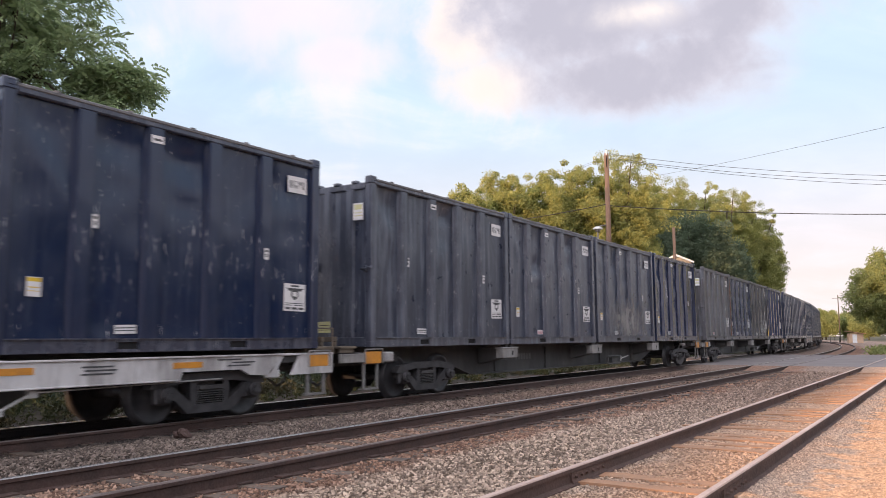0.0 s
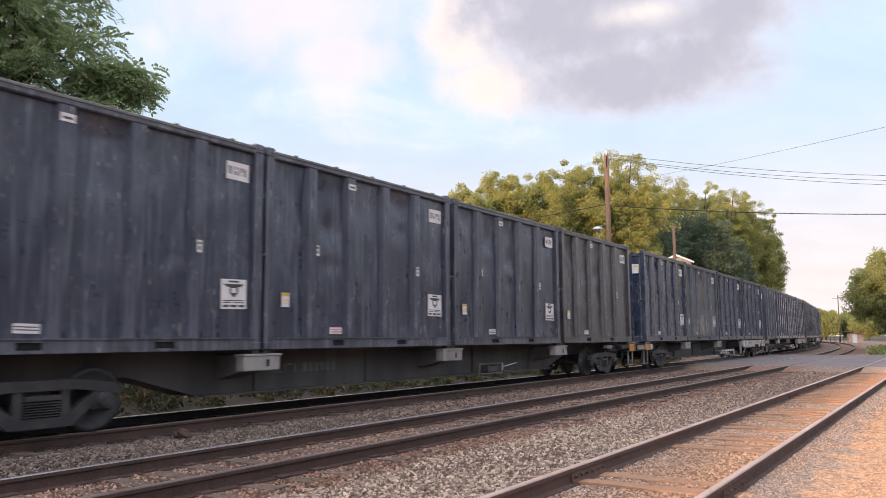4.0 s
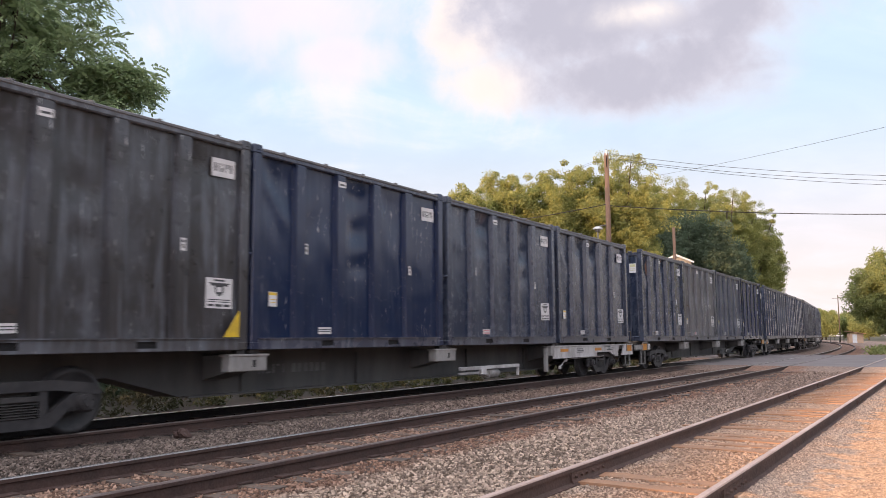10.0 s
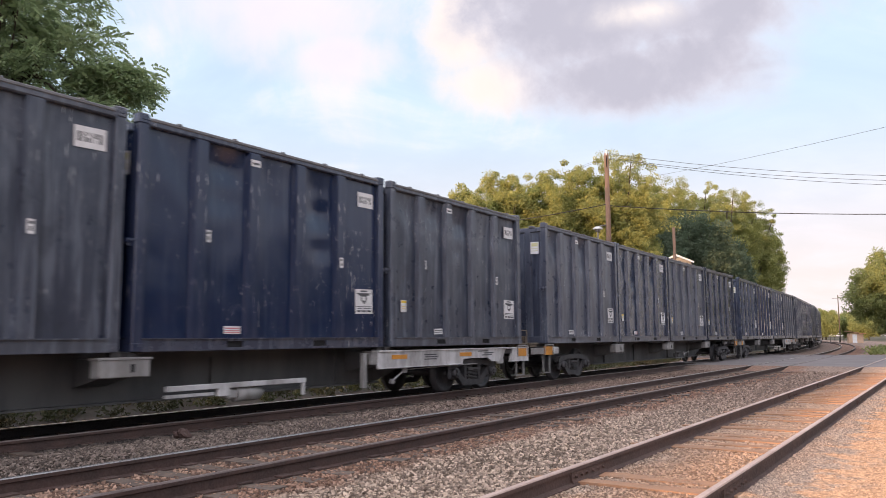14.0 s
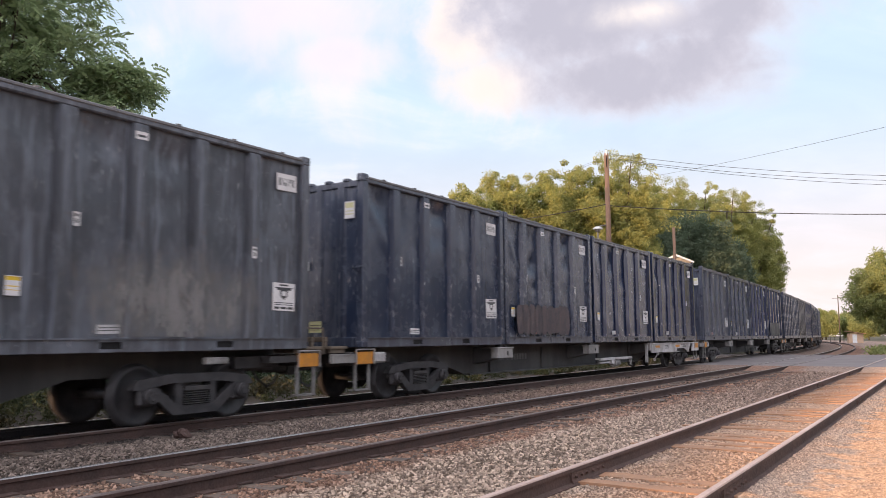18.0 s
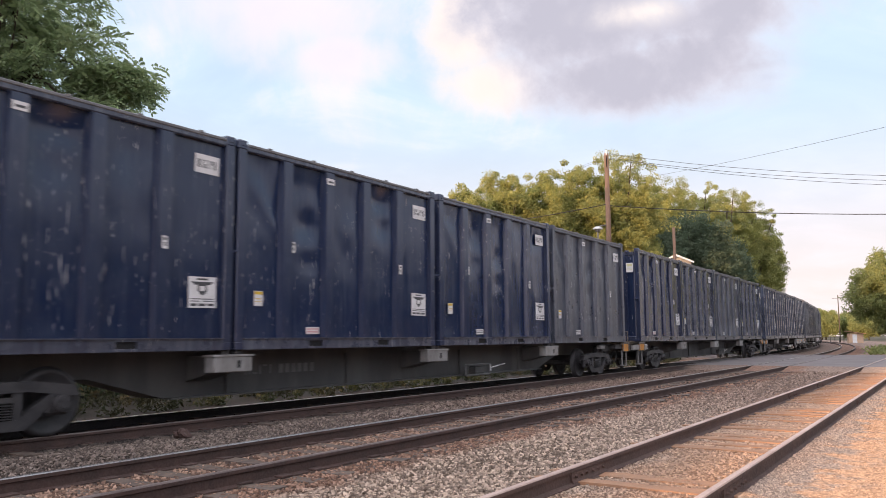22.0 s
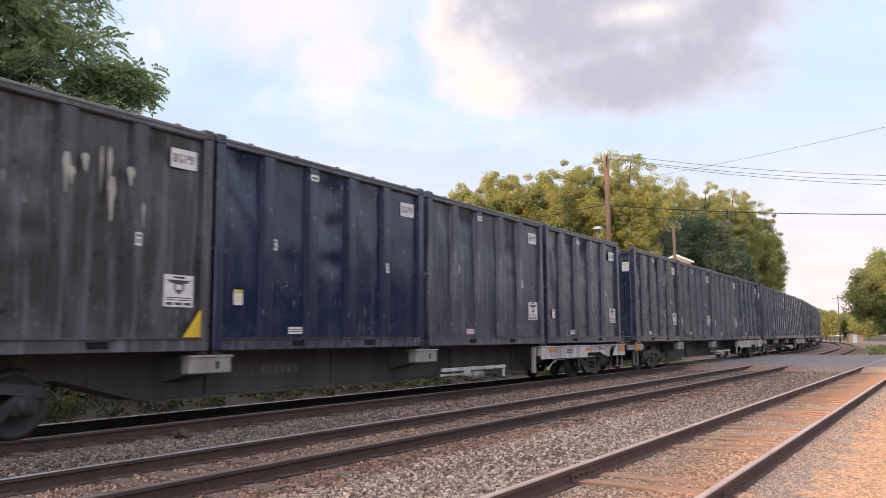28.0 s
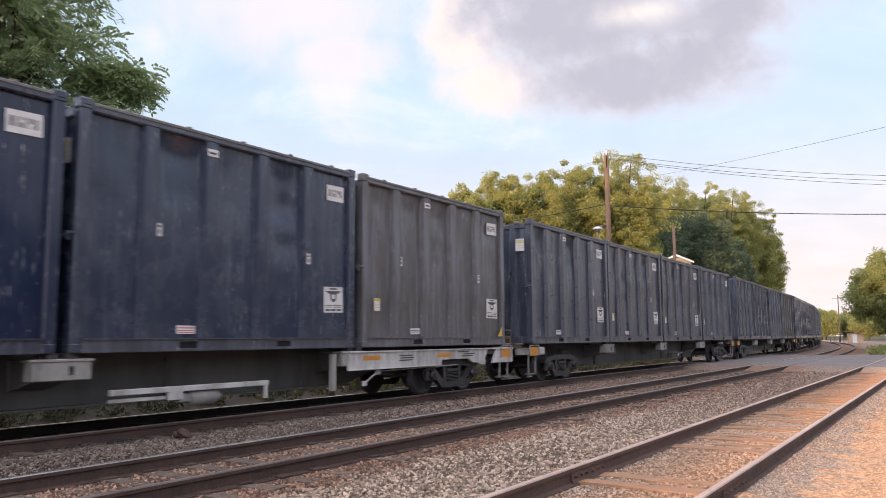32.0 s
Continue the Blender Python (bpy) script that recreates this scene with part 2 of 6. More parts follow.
PAINT = paint_material()
# pale grey for painted edge highlights and dust; also stencils and tears
M_EDGE = worn("dusty_edge", (0.16, 0.16, 0.165), (0.085, 0.085, 0.09), 0.55, 0.0, 3.0, 40.0)
M_STEEL = worn("underframe_steel", (0.034, 0.032, 0.033), (0.080, 0.075, 0.073), 0.75, 0.0, 2.0, 30.0)
M_SILL = worn("sill_steel", (0.060, 0.060, 0.061), (0.125, 0.123, 0.118), 0.7, 0.0, 1.3, 25.0, True)
M_CARGREY = worn("car_grey_paint", (0.30, 0.29, 0.28), (0.13, 0.12, 0.115), 0.6, 0.0, 2.5, 30.0, True)
M_CARWHITE = worn("car_white_paint", (0.54, 0.53, 0.53), (0.20, 0.185, 0.18), 0.55, 0.0, 2.2, 26.0, True, 0.7)
M_TAN = worn("car_tan_paint", (0.17, 0.135, 0.10), (0.07, 0.058, 0.05), 0.7, 0.0, 4.0, 30.0)
M_STEP = worn("step_grey", (0.19, 0.185, 0.18), (0.09, 0.085, 0.08), 0.65, 0.0, 6.0, 40.0)
# near-black painted on solid blocks for the shade inside openings
M_HOLE = worn("dark_opening", (0.006, 0.006, 0.007), (0.012, 0.012, 0.013), 0.9)
M_ORANGE = worn("orange_plate", (0.60, 0.25, 0.025), (0.36, 0.16, 0.04), 0.5, 0.0, 5.0, 50.0)
M_YELLOW = worn("yellow_paint", (0.72, 0.50, 0.03), (0.42, 0.28, 0.04), 0.5, 0.0, 5.0, 50.0)
M_WHEEL = worn("wheel_steel", (0.036, 0.035, 0.038), (0.080, 0.076, 0.078), 0.6, 0.3, 4.0, 40.0)
M_TREAD = worn("bright_steel", (0.45, 0.44, 0.43), (0.25, 0.23, 0.22), 0.3, 0.9, 6.0, 60.0)
M_RAILSHADE = worn("rail_web_shade", (0.012, 0.010, 0.012), (0.020, 0.016, 0.016), 0.7, 0.0, 3.0, 40.0)
M_RAIL = worn("rail_rust", (0.074, 0.042, 0.034), (0.038, 0.025, 0.022), 0.8, 0.0, 3.0, 40.0)
M_HEAD = worn("rail_head", (0.42, 0.39, 0.38), (0.24, 0.20, 0.18), 0.33, 0.85, 2.0, 50.0)
# near-white and mostly matt: the bright glint is painted into the colour
M_HEADGLINT = worn("rail_head_glint", (0.95, 0.95, 0.95), (0.90, 0.89, 0.88), 0.42, 0.15, 2.0, 50.0, bump=0.02)
M_RAILDUST = worn("rail_dusty_rust", (0.105, 0.062, 0.050), (0.058, 0.036, 0.030), 0.8, 0.0, 3.0, 40.0)
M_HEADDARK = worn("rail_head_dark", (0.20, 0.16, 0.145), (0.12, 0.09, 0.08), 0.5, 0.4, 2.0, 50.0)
M_HEADRUST = worn("rail_head_dull", (0.56, 0.42, 0.36), (0.38, 0.26, 0.21), 0.45, 0.2, 2.0, 50.0)
M_TIE = worn("tie_wood", (0.085, 0.066, 0.055), (0.17, 0.125, 0.095), 0.9, 0.0, 6.0, 60.0)
M_TIERUST = worn("tie_rusty_wood", (0.36, 0.20, 0.115), (0.25, 0.155, 0.10), 0.9, 0.0, 6.0, 60.0)
M_PLACARD = worn("placard_white", (0.70, 0.69, 0.69), (0.50, 0.49, 0.49), 0.5, 0.0, 6.0, 60.0, amount=0.5)
M_INK = worn("placard_ink", (0.035, 0.037, 0.042), (0.09, 0.09, 0.09), 0.6, 0.0, 20.0, 80.0)
M_SALLOW = worn("placard_pale_yellow", (0.52, 0.50, 0.22), (0.60, 0.58, 0.40), 0.6, 0.0, 20.0, 80.0)
M_PINK = worn("placard_red_ink", (0.55, 0.16, 0.18), (0.45, 0.25, 0.25), 0.6, 0.0, 20.0, 80.0)
M_POLE = worn("pole_wood", (0.23, 0.135, 0.085), (0.14, 0.09, 0.06), 0.85, 0.0, 3.0, 50.0, True)
M_WIRE = worn("wire_black", (0.02, 0.02, 0.022), (0.05, 0.05, 0.05), 0.6)
M_ASPHALT = worn("asphalt", (0.145, 0.128, 0.126), (0.205, 0.183, 0.18), 0.95, 0.0, 0.6, 60.0, bump=0.4)
M_BARK = worn("bark", (0.075, 0.058, 0.042), (0.13, 0.105, 0.08), 0.95, 0.0, 3.0, 25.0, True, bump=0.6)
M_ROOF = worn("roof_shingle", (0.10, 0.095, 0.09), (0.16, 0.15, 0.14), 0.9, 0.0, 2.0, 20.0)
M_TRIM = worn("white_trim", (0.72, 0.72, 0.70), (0.55, 0.54, 0.52), 0.6)
M_TANWALL = worn("tan_wall", (0.52, 0.36, 0.24), (0.40, 0.27, 0.18), 0.75)
M_SIDING = worn("house_siding", (0.46, 0.44, 0.40), (0.36, 0.34, 0.31), 0.7)


def leaf_material(name, a, b, c):
    m, n = material(name)
    rnd = n.add("ShaderNodeNewGeometry").outputs["Random Per Island"]
    at = n.add("ShaderNodeTexCoord").outputs["Object"]
    col = n.mix(rnd, rgb(*a), rgb(*b))
    col = n.mix(n.ramp(n.noise(at, 0.35, 3.0), 0.4, 0.65, 0.0, 0.7), col, rgb(*c))
    d = n.add("ShaderNodeBsdfPrincipled", Roughness=0.55)
    d.inputs["Specular IOR Level"].default_value = 0.35
    n.put(d.inputs["Base Color"], col)
    t = n.add("ShaderNodeBsdfTranslucent")
    n.put(t.inputs[0], col)
    x = n.add("ShaderNodeMixShader", Fac=0.42)
    n.put(x.inputs[1], d.outputs[0])
    n.put(x.inputs[2], t.outputs[0])
    out = n.add("ShaderNodeOutputMaterial")
    n.put(out.inputs[0], x.outputs[0])
    return m


# L_WARM and L_SHADE: one wood's leaves, sun and shade painted into two colours
L_WARM = leaf_material("leaf_sunlit", (0.215, 0.24, 0.078), (0.52, 0.505, 0.165), (0.21, 0.235, 0.083))
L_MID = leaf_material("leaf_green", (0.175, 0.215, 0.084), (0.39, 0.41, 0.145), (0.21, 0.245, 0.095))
L_SHADE = leaf_material("leaf_shaded", (0.080, 0.120, 0.078), (0.15, 0.195, 0.108), (0.115, 0.15, 0.093))
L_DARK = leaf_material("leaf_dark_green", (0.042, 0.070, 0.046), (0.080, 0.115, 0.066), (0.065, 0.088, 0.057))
L_NEAR = leaf_material("leaf_mid_green", (0.23, 0.30, 0.165), (0.39, 0.49, 0.25), (0.29, 0.36, 0.185))
L_WEED = leaf_material("weed_green", (0.038, 0.055, 0.024), (0.085, 0.095, 0.045), (0.07, 0.062, 0.040))


def ground_colors(n, at, grain):
    """Ballast grey between the main tracks, rust along them, tan dirt past the siding; the train's shade is painted in.
    """
    y = n.add("ShaderNodeSeparateXYZ", i0=at).outputs[1]
    x = n.add("ShaderNodeSeparateXYZ", i0=at).outputs[0]
    wob = n.math("MULTIPLY", n.math("SUBTRACT", n.noise(at, 0.9, 4.0), 0.5), 1.6)
    yy = n.math("ADD", y, wob)
    # the main line's bed follows its bend
    off = n.math("MAXIMUM", n.math("SUBTRACT", x, BEND), 0.0)
    yb = n.math("SUBTRACT", yy, n.math("DIVIDE", n.math("MULTIPLY", off, off), 2 * RADIUS))
    dirt = n.noise(at, 14.0, 6.0, 0.65)
    grey = n.mix(grain, rgb(0.070, 0.048, 0.037), rgb(0.68, 0.53, 0.41))
    # ballast towards the train is painted darker for the shade beside it
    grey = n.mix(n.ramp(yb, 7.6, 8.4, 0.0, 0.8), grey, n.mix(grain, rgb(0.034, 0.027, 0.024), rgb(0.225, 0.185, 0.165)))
    rust = n.mix(grain, rgb(0.085, 0.043, 0.029), rgb(0.34, 0.185, 0.12))
    bed = n.mix(grain, rgb(0.17, 0.102, 0.068), rgb(0.64, 0.425, 0.285))
    gravel = n.mix(grain, rgb(0.13, 0.105, 0.09), rgb(0.50, 0.40, 0.32))
    fine = n.mix(grain, rgb(0.095, 0.062, 0.047), rgb(0.36, 0.26, 0.205))
    tan = n.mix(n.math("ADD", n.math("MULTIPLY", grain, 0.65), n.math("MULTIPLY", n.ramp(dirt, 0.3, 0.7), 0.35)), rgb(0.17, 0.088, 0.048), rgb(0.90, 0.56, 0.335))
    near_rail = n.math("MULTIPLY", n.ramp(yb, Y_MID - 1.85, Y_MID - 1.3), n.ramp(yb, Y_MID - 0.7, Y_MID - 0.4, 1.0, 0.8))
    near_rail = n.math("MULTIPLY", near_rail, n.ramp(yb, Y_MID + 0.8, Y_MID + 1.3, 1.0, 0.0))
    # finer and browner towards the crossing and past it
    col = n.mix(n.ramp(x, 8.0, 22.0, 0.0, 0.88), grey, fine)
    col = n.mix(n.math("MULTIPLY", near_rail, 0.8), col, rust)
    col = n.mix(n.ramp(yy, 3.5, 2.7, 0.0, 0.85), col, bed)
    tan = n.mix(n.math("MULTIPLY", n.ramp(n.math("ADD", n.noise(at, 2.3, 5.0, 0.65), n.ramp(y, 0.9, 1.6, -0.04, 0.16)), 0.46, 0.60), n.ramp(y, 0.4, 1.4, 0.10, 0.95)), tan, gravel)
    # the bed under the cars is painted near-black for their shade
    train_shade = n.math("MULTIPLY", n.ramp(yb, 9.9, 10.5), n.ramp(yb, 12.9, 12.4))
    col = n.mix(n.math("MULTIPLY", train_shade, 0.88), col, n.mix(grain, rgb(0.012, 0.011, 0.012), rgb(0.045, 0.040, 0.038)))
    return n.mix(n.ramp(yy, 2.2, 1.3), col, tan), x, n.math("SUBTRACT", yb, wob)


def ground_material():
    m, n = material("ballast_ground")
    at = n.add("ShaderNodeTexCoord").outputs["Object"]
    v = n.add("ShaderNodeTexVoronoi", Scale=22.0)
    n.put(v.inputs["Vector"], at)
    cell = n.add("ShaderNodeSeparateColor", i0=v.outputs["Color"]).outputs[0]
    grain = n.math("ADD", n.math("MULTIPLY", cell, 0.7), n.math("MULTIPLY", n.noise(at, 60.0, 3.0), 0.3))
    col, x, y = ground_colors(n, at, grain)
    grass = n.mix(n.noise(at, 5.0, 6.0, 0.7), rgb(0.022, 0.028, 0.012), rgb(0.11, 0.095, 0.06))
    far = n.math("MAXIMUM", n.ramp(y, 13.4, 14.6), n.ramp(y, -7.0, -9.0))
    col = n.mix(far, col, grass)
    # the sheet under the open ballast is painted dark for shade in the stones' gaps
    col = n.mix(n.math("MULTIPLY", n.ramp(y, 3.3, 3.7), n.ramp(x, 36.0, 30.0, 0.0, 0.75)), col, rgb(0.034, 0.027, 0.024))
    soft = n.ramp(y, 1.9, 1.5, 1.0, 0.12)
    h = n.math("MULTIPLY", soft, n.math("SUBTRACT", n.math("MULTIPLY", n.noise(at, 9.0, 4.0), 0.6), n.math("MULTIPLY", v.outputs["Distance"], 1.4)))
    finish(n, col, 0.9, 0.0, h, 0.8, 0.016, 0.3)
    return m


def stone_material():
    m, n = material("ballast_stone")
    at = n.add("ShaderNodeTexCoord").outputs["Object"]
    rnd = n.add("ShaderNodeNewGeometry").outputs["Random Per Island"]
    grain = n.math("ADD", n.math("MULTIPLY", n.math("POWER", rnd, 1.5), 0.9), n.math("MULTIPLY", n.noise(at, 70.0, 3.0), 0.22), clamp=True)
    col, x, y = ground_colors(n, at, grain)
    finish(n, col, 0.88, 0.0, n.noise(at, 120.0, 2.0), 0.3, 0.004, 0.3)
    return m


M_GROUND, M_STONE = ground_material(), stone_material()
# ---- ground, tracks, crossing ----
def build_ground():
    # one sheet, a hand higher along the siding's outer side where gravel buries the tie ends
    cross = [(-1500, 0.06), (-2, 0.06), (1.2, 0.065), (1.66, 0.055), (1.74, 0.0), (3000, 0.0)]
    vs = [(x, y, z) for x in (-1500, 37, 62, 3000) for y, z in cross]
    fs = [(i * 6 + j, i * 6 + 6 + j, i * 6 + 7 + j, i * 6 + 1 + j) for i in range(3) for j in range(5)]
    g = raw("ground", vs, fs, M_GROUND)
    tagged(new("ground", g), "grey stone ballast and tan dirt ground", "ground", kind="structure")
    # stones strewn over the ballast, thickest close by
    rng = np.random.default_rng(5)
    hump = np.array([(1, -0.3, -0.5), (0.2, 1, -0.5), (-1, 0.2, -0.5), (-0.2, -1, -0.5), (0.35, 0.2, 0.75), (-0.35, -0.1, 0.65)], float)
    htri = np.array([(0, 1, 4), (1, 5, 4), (1, 2, 5), (2, 3, 5), (3, 4, 5), (3, 0, 4)])
    cube = np.array([(x, y, z) for x in (-0.75, 0.75) for y in (-0.75, 0.75) for z in (-0.75, 0.75)])
    ctri = np.array([(0, 1, 3), (0, 3, 2), (4, 6, 7), (4, 7, 5), (0, 4, 5), (0, 5, 1), (2, 3, 7), (2, 7, 6), (1, 5, 7), (1, 7, 3)])
    made = []
    for form, tris, n, d0, d1 in ((cube, ctri, 105000, 4.4, 13.0), (hump, htri, 150000, 11.0, 44.0), (hump, htri, 80000, 5.6, 30.0)):
        d = d0 * (d1 / d0) ** rng.random(n)
        az = np.radians(rng.uniform(1.0, 64.0, n))
        x, y = d * np.cos(az), d * np.sin(az)
        if d0 == 5.6:
            # gravel and grit spilt over the dirt beside the siding
            x, y = d, 1.78 - 1.9 * rng.random(n) ** 1.25
        keep = (y > (-0.1 if d0 == 5.6 else 1.75)) & (y < 13.3) & (x < 36.0)
        for yr in (Y_TRAIN, Y_MID, Y_SIDE):
            for s in (-1, 1):
                keep &= (y - yr - s * GAUGE > 0.085) | (y - yr - s * GAUGE < (-0.085 if yr == Y_SIDE else -0.14))
        keep &= ~((np.abs(y - Y_SIDE) < GAUGE) & (rng.random(n) < np.where(x < 10.8, 0.05, np.where(y - 0.2 * np.sin(x * 1.7) > Y_SIDE + 0.25, 0.35, 0.86))))
        keep &= ~((np.abs(y - Y_MID + 0.35 + 0.12 * np.sin(x * 2.1)) < 1.2) & (rng.random(n) < 0.55))
        x, y, d = x[keep], y[keep], d[keep]
        n, k = len(x), len(form)
        size = rng.uniform(0.010, 0.021, n) * np.clip(d / 10.5, 1.0, 1.75) * np.where(y < 1.75, 0.86, np.where(y < 3.4, 0.72, 1.0))
        v = (form[None] * rng.uniform(0.6, 1.3, (n, k, 1)) + rng.uniform(-0.3, 0.3, (n, k, 3))) * rng.uniform((0.65, 0.65, 0.5), (1.4, 1.4, 0.95), (n, 1, 3)) * size[:, None, None]
        v[:, :, 2] += v[:, :, 0] * rng.uniform(-0.45, 0.45, (n, 1)) + v[:, :, 1] * rng.uniform(-0.45, 0.45, (n, 1))
        a = rng.uniform(0, 6.28, n)
        c, s = np.cos(a)[:, None], np.sin(a)[:, None]
        v = np.stack([v[:, :, 0] * c - v[:, :, 1] * s, v[:, :, 0] * s + v[:, :, 1] * c, v[:, :, 2]], 2)
        heap = 0.05 * (np.clip(1 - np.abs(y - 4.75) / 1.0, 0, 1) + np.clip(1 - np.abs(y - 9.1) / 0.9, 0, 1))
        lie = np.where(y < 1.7, 0.055, 0.0)
        v += np.stack([x, y, lie + size * 0.35 + heap * rng.random(n)], 1)[:, None, :]
        made.append((v.reshape(-1, 3), (tris[None] + (np.arange(n) * k)[:, None, None]).reshape(-1, 3)))
    v = np.concatenate([m[0] for m in made])
    start = np.cumsum([0] + [len(m[0]) for m in made])
    f = np.concatenate([m[1] + k for m, k in zip(made, start)])
    stones = new("ballast_stones", raw("ballast_stones", v, f, M_STONE))
    tagged(stones, "loose grey and rust-stained crushed stone ballast", "ballast", kind="stuff")


RAIL_WEB = [(-0.07, 0.0), (0.07, 0.0), (0.07, 0.012), (0.012, 0.03), (0.010, 0.125), (0.036, 0.135), (0.036, 0.168), (-0.036, 0.168), (-0.036, 0.135), (-0.010, 0.125), (-0.012, 0.03), (-0.07, 0.012)]


def sweep(stations, profile, y0, off):
    """A profile carried along a track, off metres to the left of its middle."""
    bm = bmesh.new()
    rings = []
    for s in stations:
        x, y, a = on_track(s, y0) if y0 != Y_SIDE else (s, y0, 0.0)
        rings.append([bm.verts.new((x - (off + p[0]) * math.sin(a), y + (off + p[0]) * math.cos(a), p[1])) for p in profile])
    k = len(profile)
    for a, b in zip(rings, rings[1:]):
        for i in range(k):
            bm.faces.new((a[i], b[i], b[(i + 1) % k], a[(i + 1) % k]))
    bm.faces.new(rings[0])
    bm.faces.new(rings[-1][::-1])
    bmesh.ops.recalc_face_normals(bm, faces=bm.faces)
    return bm


def wood_block(l, w, h, seed):
    """A weathered tie, its edges split and uneven."""
    r = random.Random(seed)
    bm = bmesh.new()
    box(bm, -w / 2, w / 2, -l / 2, l / 2, -h, 0)
    bmesh.ops.subdivide_edges(bm, edges=[e for e in bm.edges if abs(e.verts[0].co.y - e.verts[1].co.y) > 1], cuts=5)
    for v in bm.verts:
        v.co += Vector((r.uniform(-0.012, 0.012), r.uniform(-0.015, 0.015), r.uniform(-0.012, 0.004)))
    return bm


def build_track(name, y0, far, label, head, tie_mat, tie_from, tie_to, web_mat=M_RAIL):
    base = tagged(new(name), label, "railway track", "tracks", "structure")
    st = [-40, 0, 14, 28] + list(range(34, far, 6)) if y0 != Y_SIDE else [-40, 0, 20, 40, 60, far]
    for s in (-1, 1):
        # the train's far web is painted black for the shade under the cars
        web = part("rail", sweep(st, RAIL_WEB, y0, s * GAUGE), M_RAILSHADE if y0 == Y_TRAIN and s > 0 else web_mat, base)
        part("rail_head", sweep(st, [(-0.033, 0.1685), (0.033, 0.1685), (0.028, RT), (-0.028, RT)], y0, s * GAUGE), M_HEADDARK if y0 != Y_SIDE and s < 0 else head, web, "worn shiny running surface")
    ties = [mesh_of(wood_block(2.6, 0.23, 0.2, k), "tie", tie_mat) for k in range(4)]
    plate = mesh_of(box(bmesh.new(), -0.09, 0.09, -0.11, 0.11, -0.005, 0.018, 0.004), "tie_plate", M_RAIL)
    r = random.Random(int(y0 * 10))
    s = tie_from
    while s < tie_to:
        x, y, a = on_track(s, y0) if y0 != Y_SIDE else (s, y0, 0.0)
        t = part("tie", ties[r.randrange(4)], None, base)
        t.matrix_basis = pose(x, y + r.uniform(-0.04, 0.04), r.uniform(0.008, 0.03) - ((0.045 if r.random() < (0.8 if s < 10.8 else 0.15) else 0.0) if y0 == Y_SIDE else 0.0), r.uniform(-0.5, 0.5), 0, math.degrees(a) + r.uniform(-0.8, 0.8))
        if s < 22 and y0 != Y_SIDE:
            for k in (-1, 1):
                p = part("tie_plate", plate, None, t)
                p.matrix_basis = pose(0, k * GAUGE, 0.0)
        s += 0.53 + r.uniform(-0.03, 0.03)
    return base


def build_joints(track):
    """Bolted joint bars on the siding's rails."""
    for x, yr in ((7.95, Y_SIDE + GAUGE), (7.8, Y_SIDE - GAUGE), (20.4, Y_SIDE + GAUGE), (25.0, Y_SIDE + GAUGE), (33.0, Y_SIDE + GAUGE), (19.3, Y_SIDE - GAUGE)):
        for s in (-1, 1):
            bm = bmesh.new()
            prism(bm, [(s * 0.014, 0.03), (s * 0.05, 0.025), (s * 0.032, 0.06), (s * 0.032, 0.115), (s * 0.036, 0.13), (s * 0.014, 0.13)], -0.45, 0.45, "x")
            for k in (-0.36, -0.22, -0.08, 0.08, 0.22, 0.36):
                rod(bm, (k, s * 0.03, 0.085), (k, s * 0.062, 0.085), 0.017, sides=6)
            j = part("joint_bar", bm, M_RAILDUST, track)
            j.matrix_basis = pose(x, yr, 0)


def build_crossing():
    bm = bmesh.new()
    gaps = []
    for y0 in (Y_SIDE, Y_MID, Y_TRAIN):
        for s in (-1, 1):
            gaps.append(y0 + s * GAUGE)
    # the paving lies in strips between the rails, a flange's width from each
    cuts = [-40] + sorted(g + d for g in gaps for d in (-0.075, 0.075)) + [34]
    for a, b in zip(cuts[0::2], cuts[1::2]):
        near = 37.6 + max(0.0, (a + b) / 2 - 9) * 0.9
        st = [(near - 2.2, 0.004), (near, RT - 0.008)] + [(near + (60.5 - near) * i / 12, RT - 0.008) for i in range(1, 13)] + [(63.0, 0.004)]
        lo, hi = [], []
        for s, z in st:
            bend = on_track(s, Y_MID)[1] - Y_MID
            lo.append((s, a + (bend if a > 3.6 else 0), z))
            hi.append((s, b + (bend if b > 3.6 else 0), z))
        up_lo, up_hi = [bm.verts.new(p) for p in lo], [bm.verts.new(p) for p in hi]
        dn_lo, dn_hi = [bm.verts.new((p[0], p[1], -0.01)) for p in lo], [bm.verts.new((p[0], p[1], -0.01)) for p in hi]
        k = len(st)
        for i in range(k - 1):
            f = bm.faces.new((up_lo[i], up_lo[i + 1], up_hi[i + 1], up_hi[i]))
            f.material_index = 1 if i in (0, k - 2) else 0
            bm.faces.new((dn_lo[i], dn_lo[i + 1], up_lo[i + 1], up_lo[i]))
            bm.faces.new((up_hi[i], up_hi[i + 1], dn_hi[i + 1], dn_hi[i]))
    bmesh.ops.remove_doubles(bm, verts=bm.verts, dist=0.0005)
    bmesh.ops.recalc_face_normals(bm, faces=bm.faces)
    me = mesh_of(bm, "road", M_ASPHALT)
    me.materials.append(M_GROUND)
    tagged(new("road", me), "grey asphalt road crossing level with the rails", "road", kind="structure")


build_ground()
track_train = build_track("track_1", Y_TRAIN, 340, "main line track with polished rails under the train", M_HEADGLINT, M_TIE, -2.0, 30)
track_mid = build_track("track_2", Y_MID, 340, "empty main line track, rusty rails in ballast", M_HEAD, M_TIE, 1.0, 36.5)
track_side = build_track("track_3", Y_SIDE, 90, "rusty old siding on rotten orange-brown ties", M_HEADRUST, M_TIERUST, 4.0, 36.5, M_RAILDUST)
build_joints(track_side)
build_crossing()
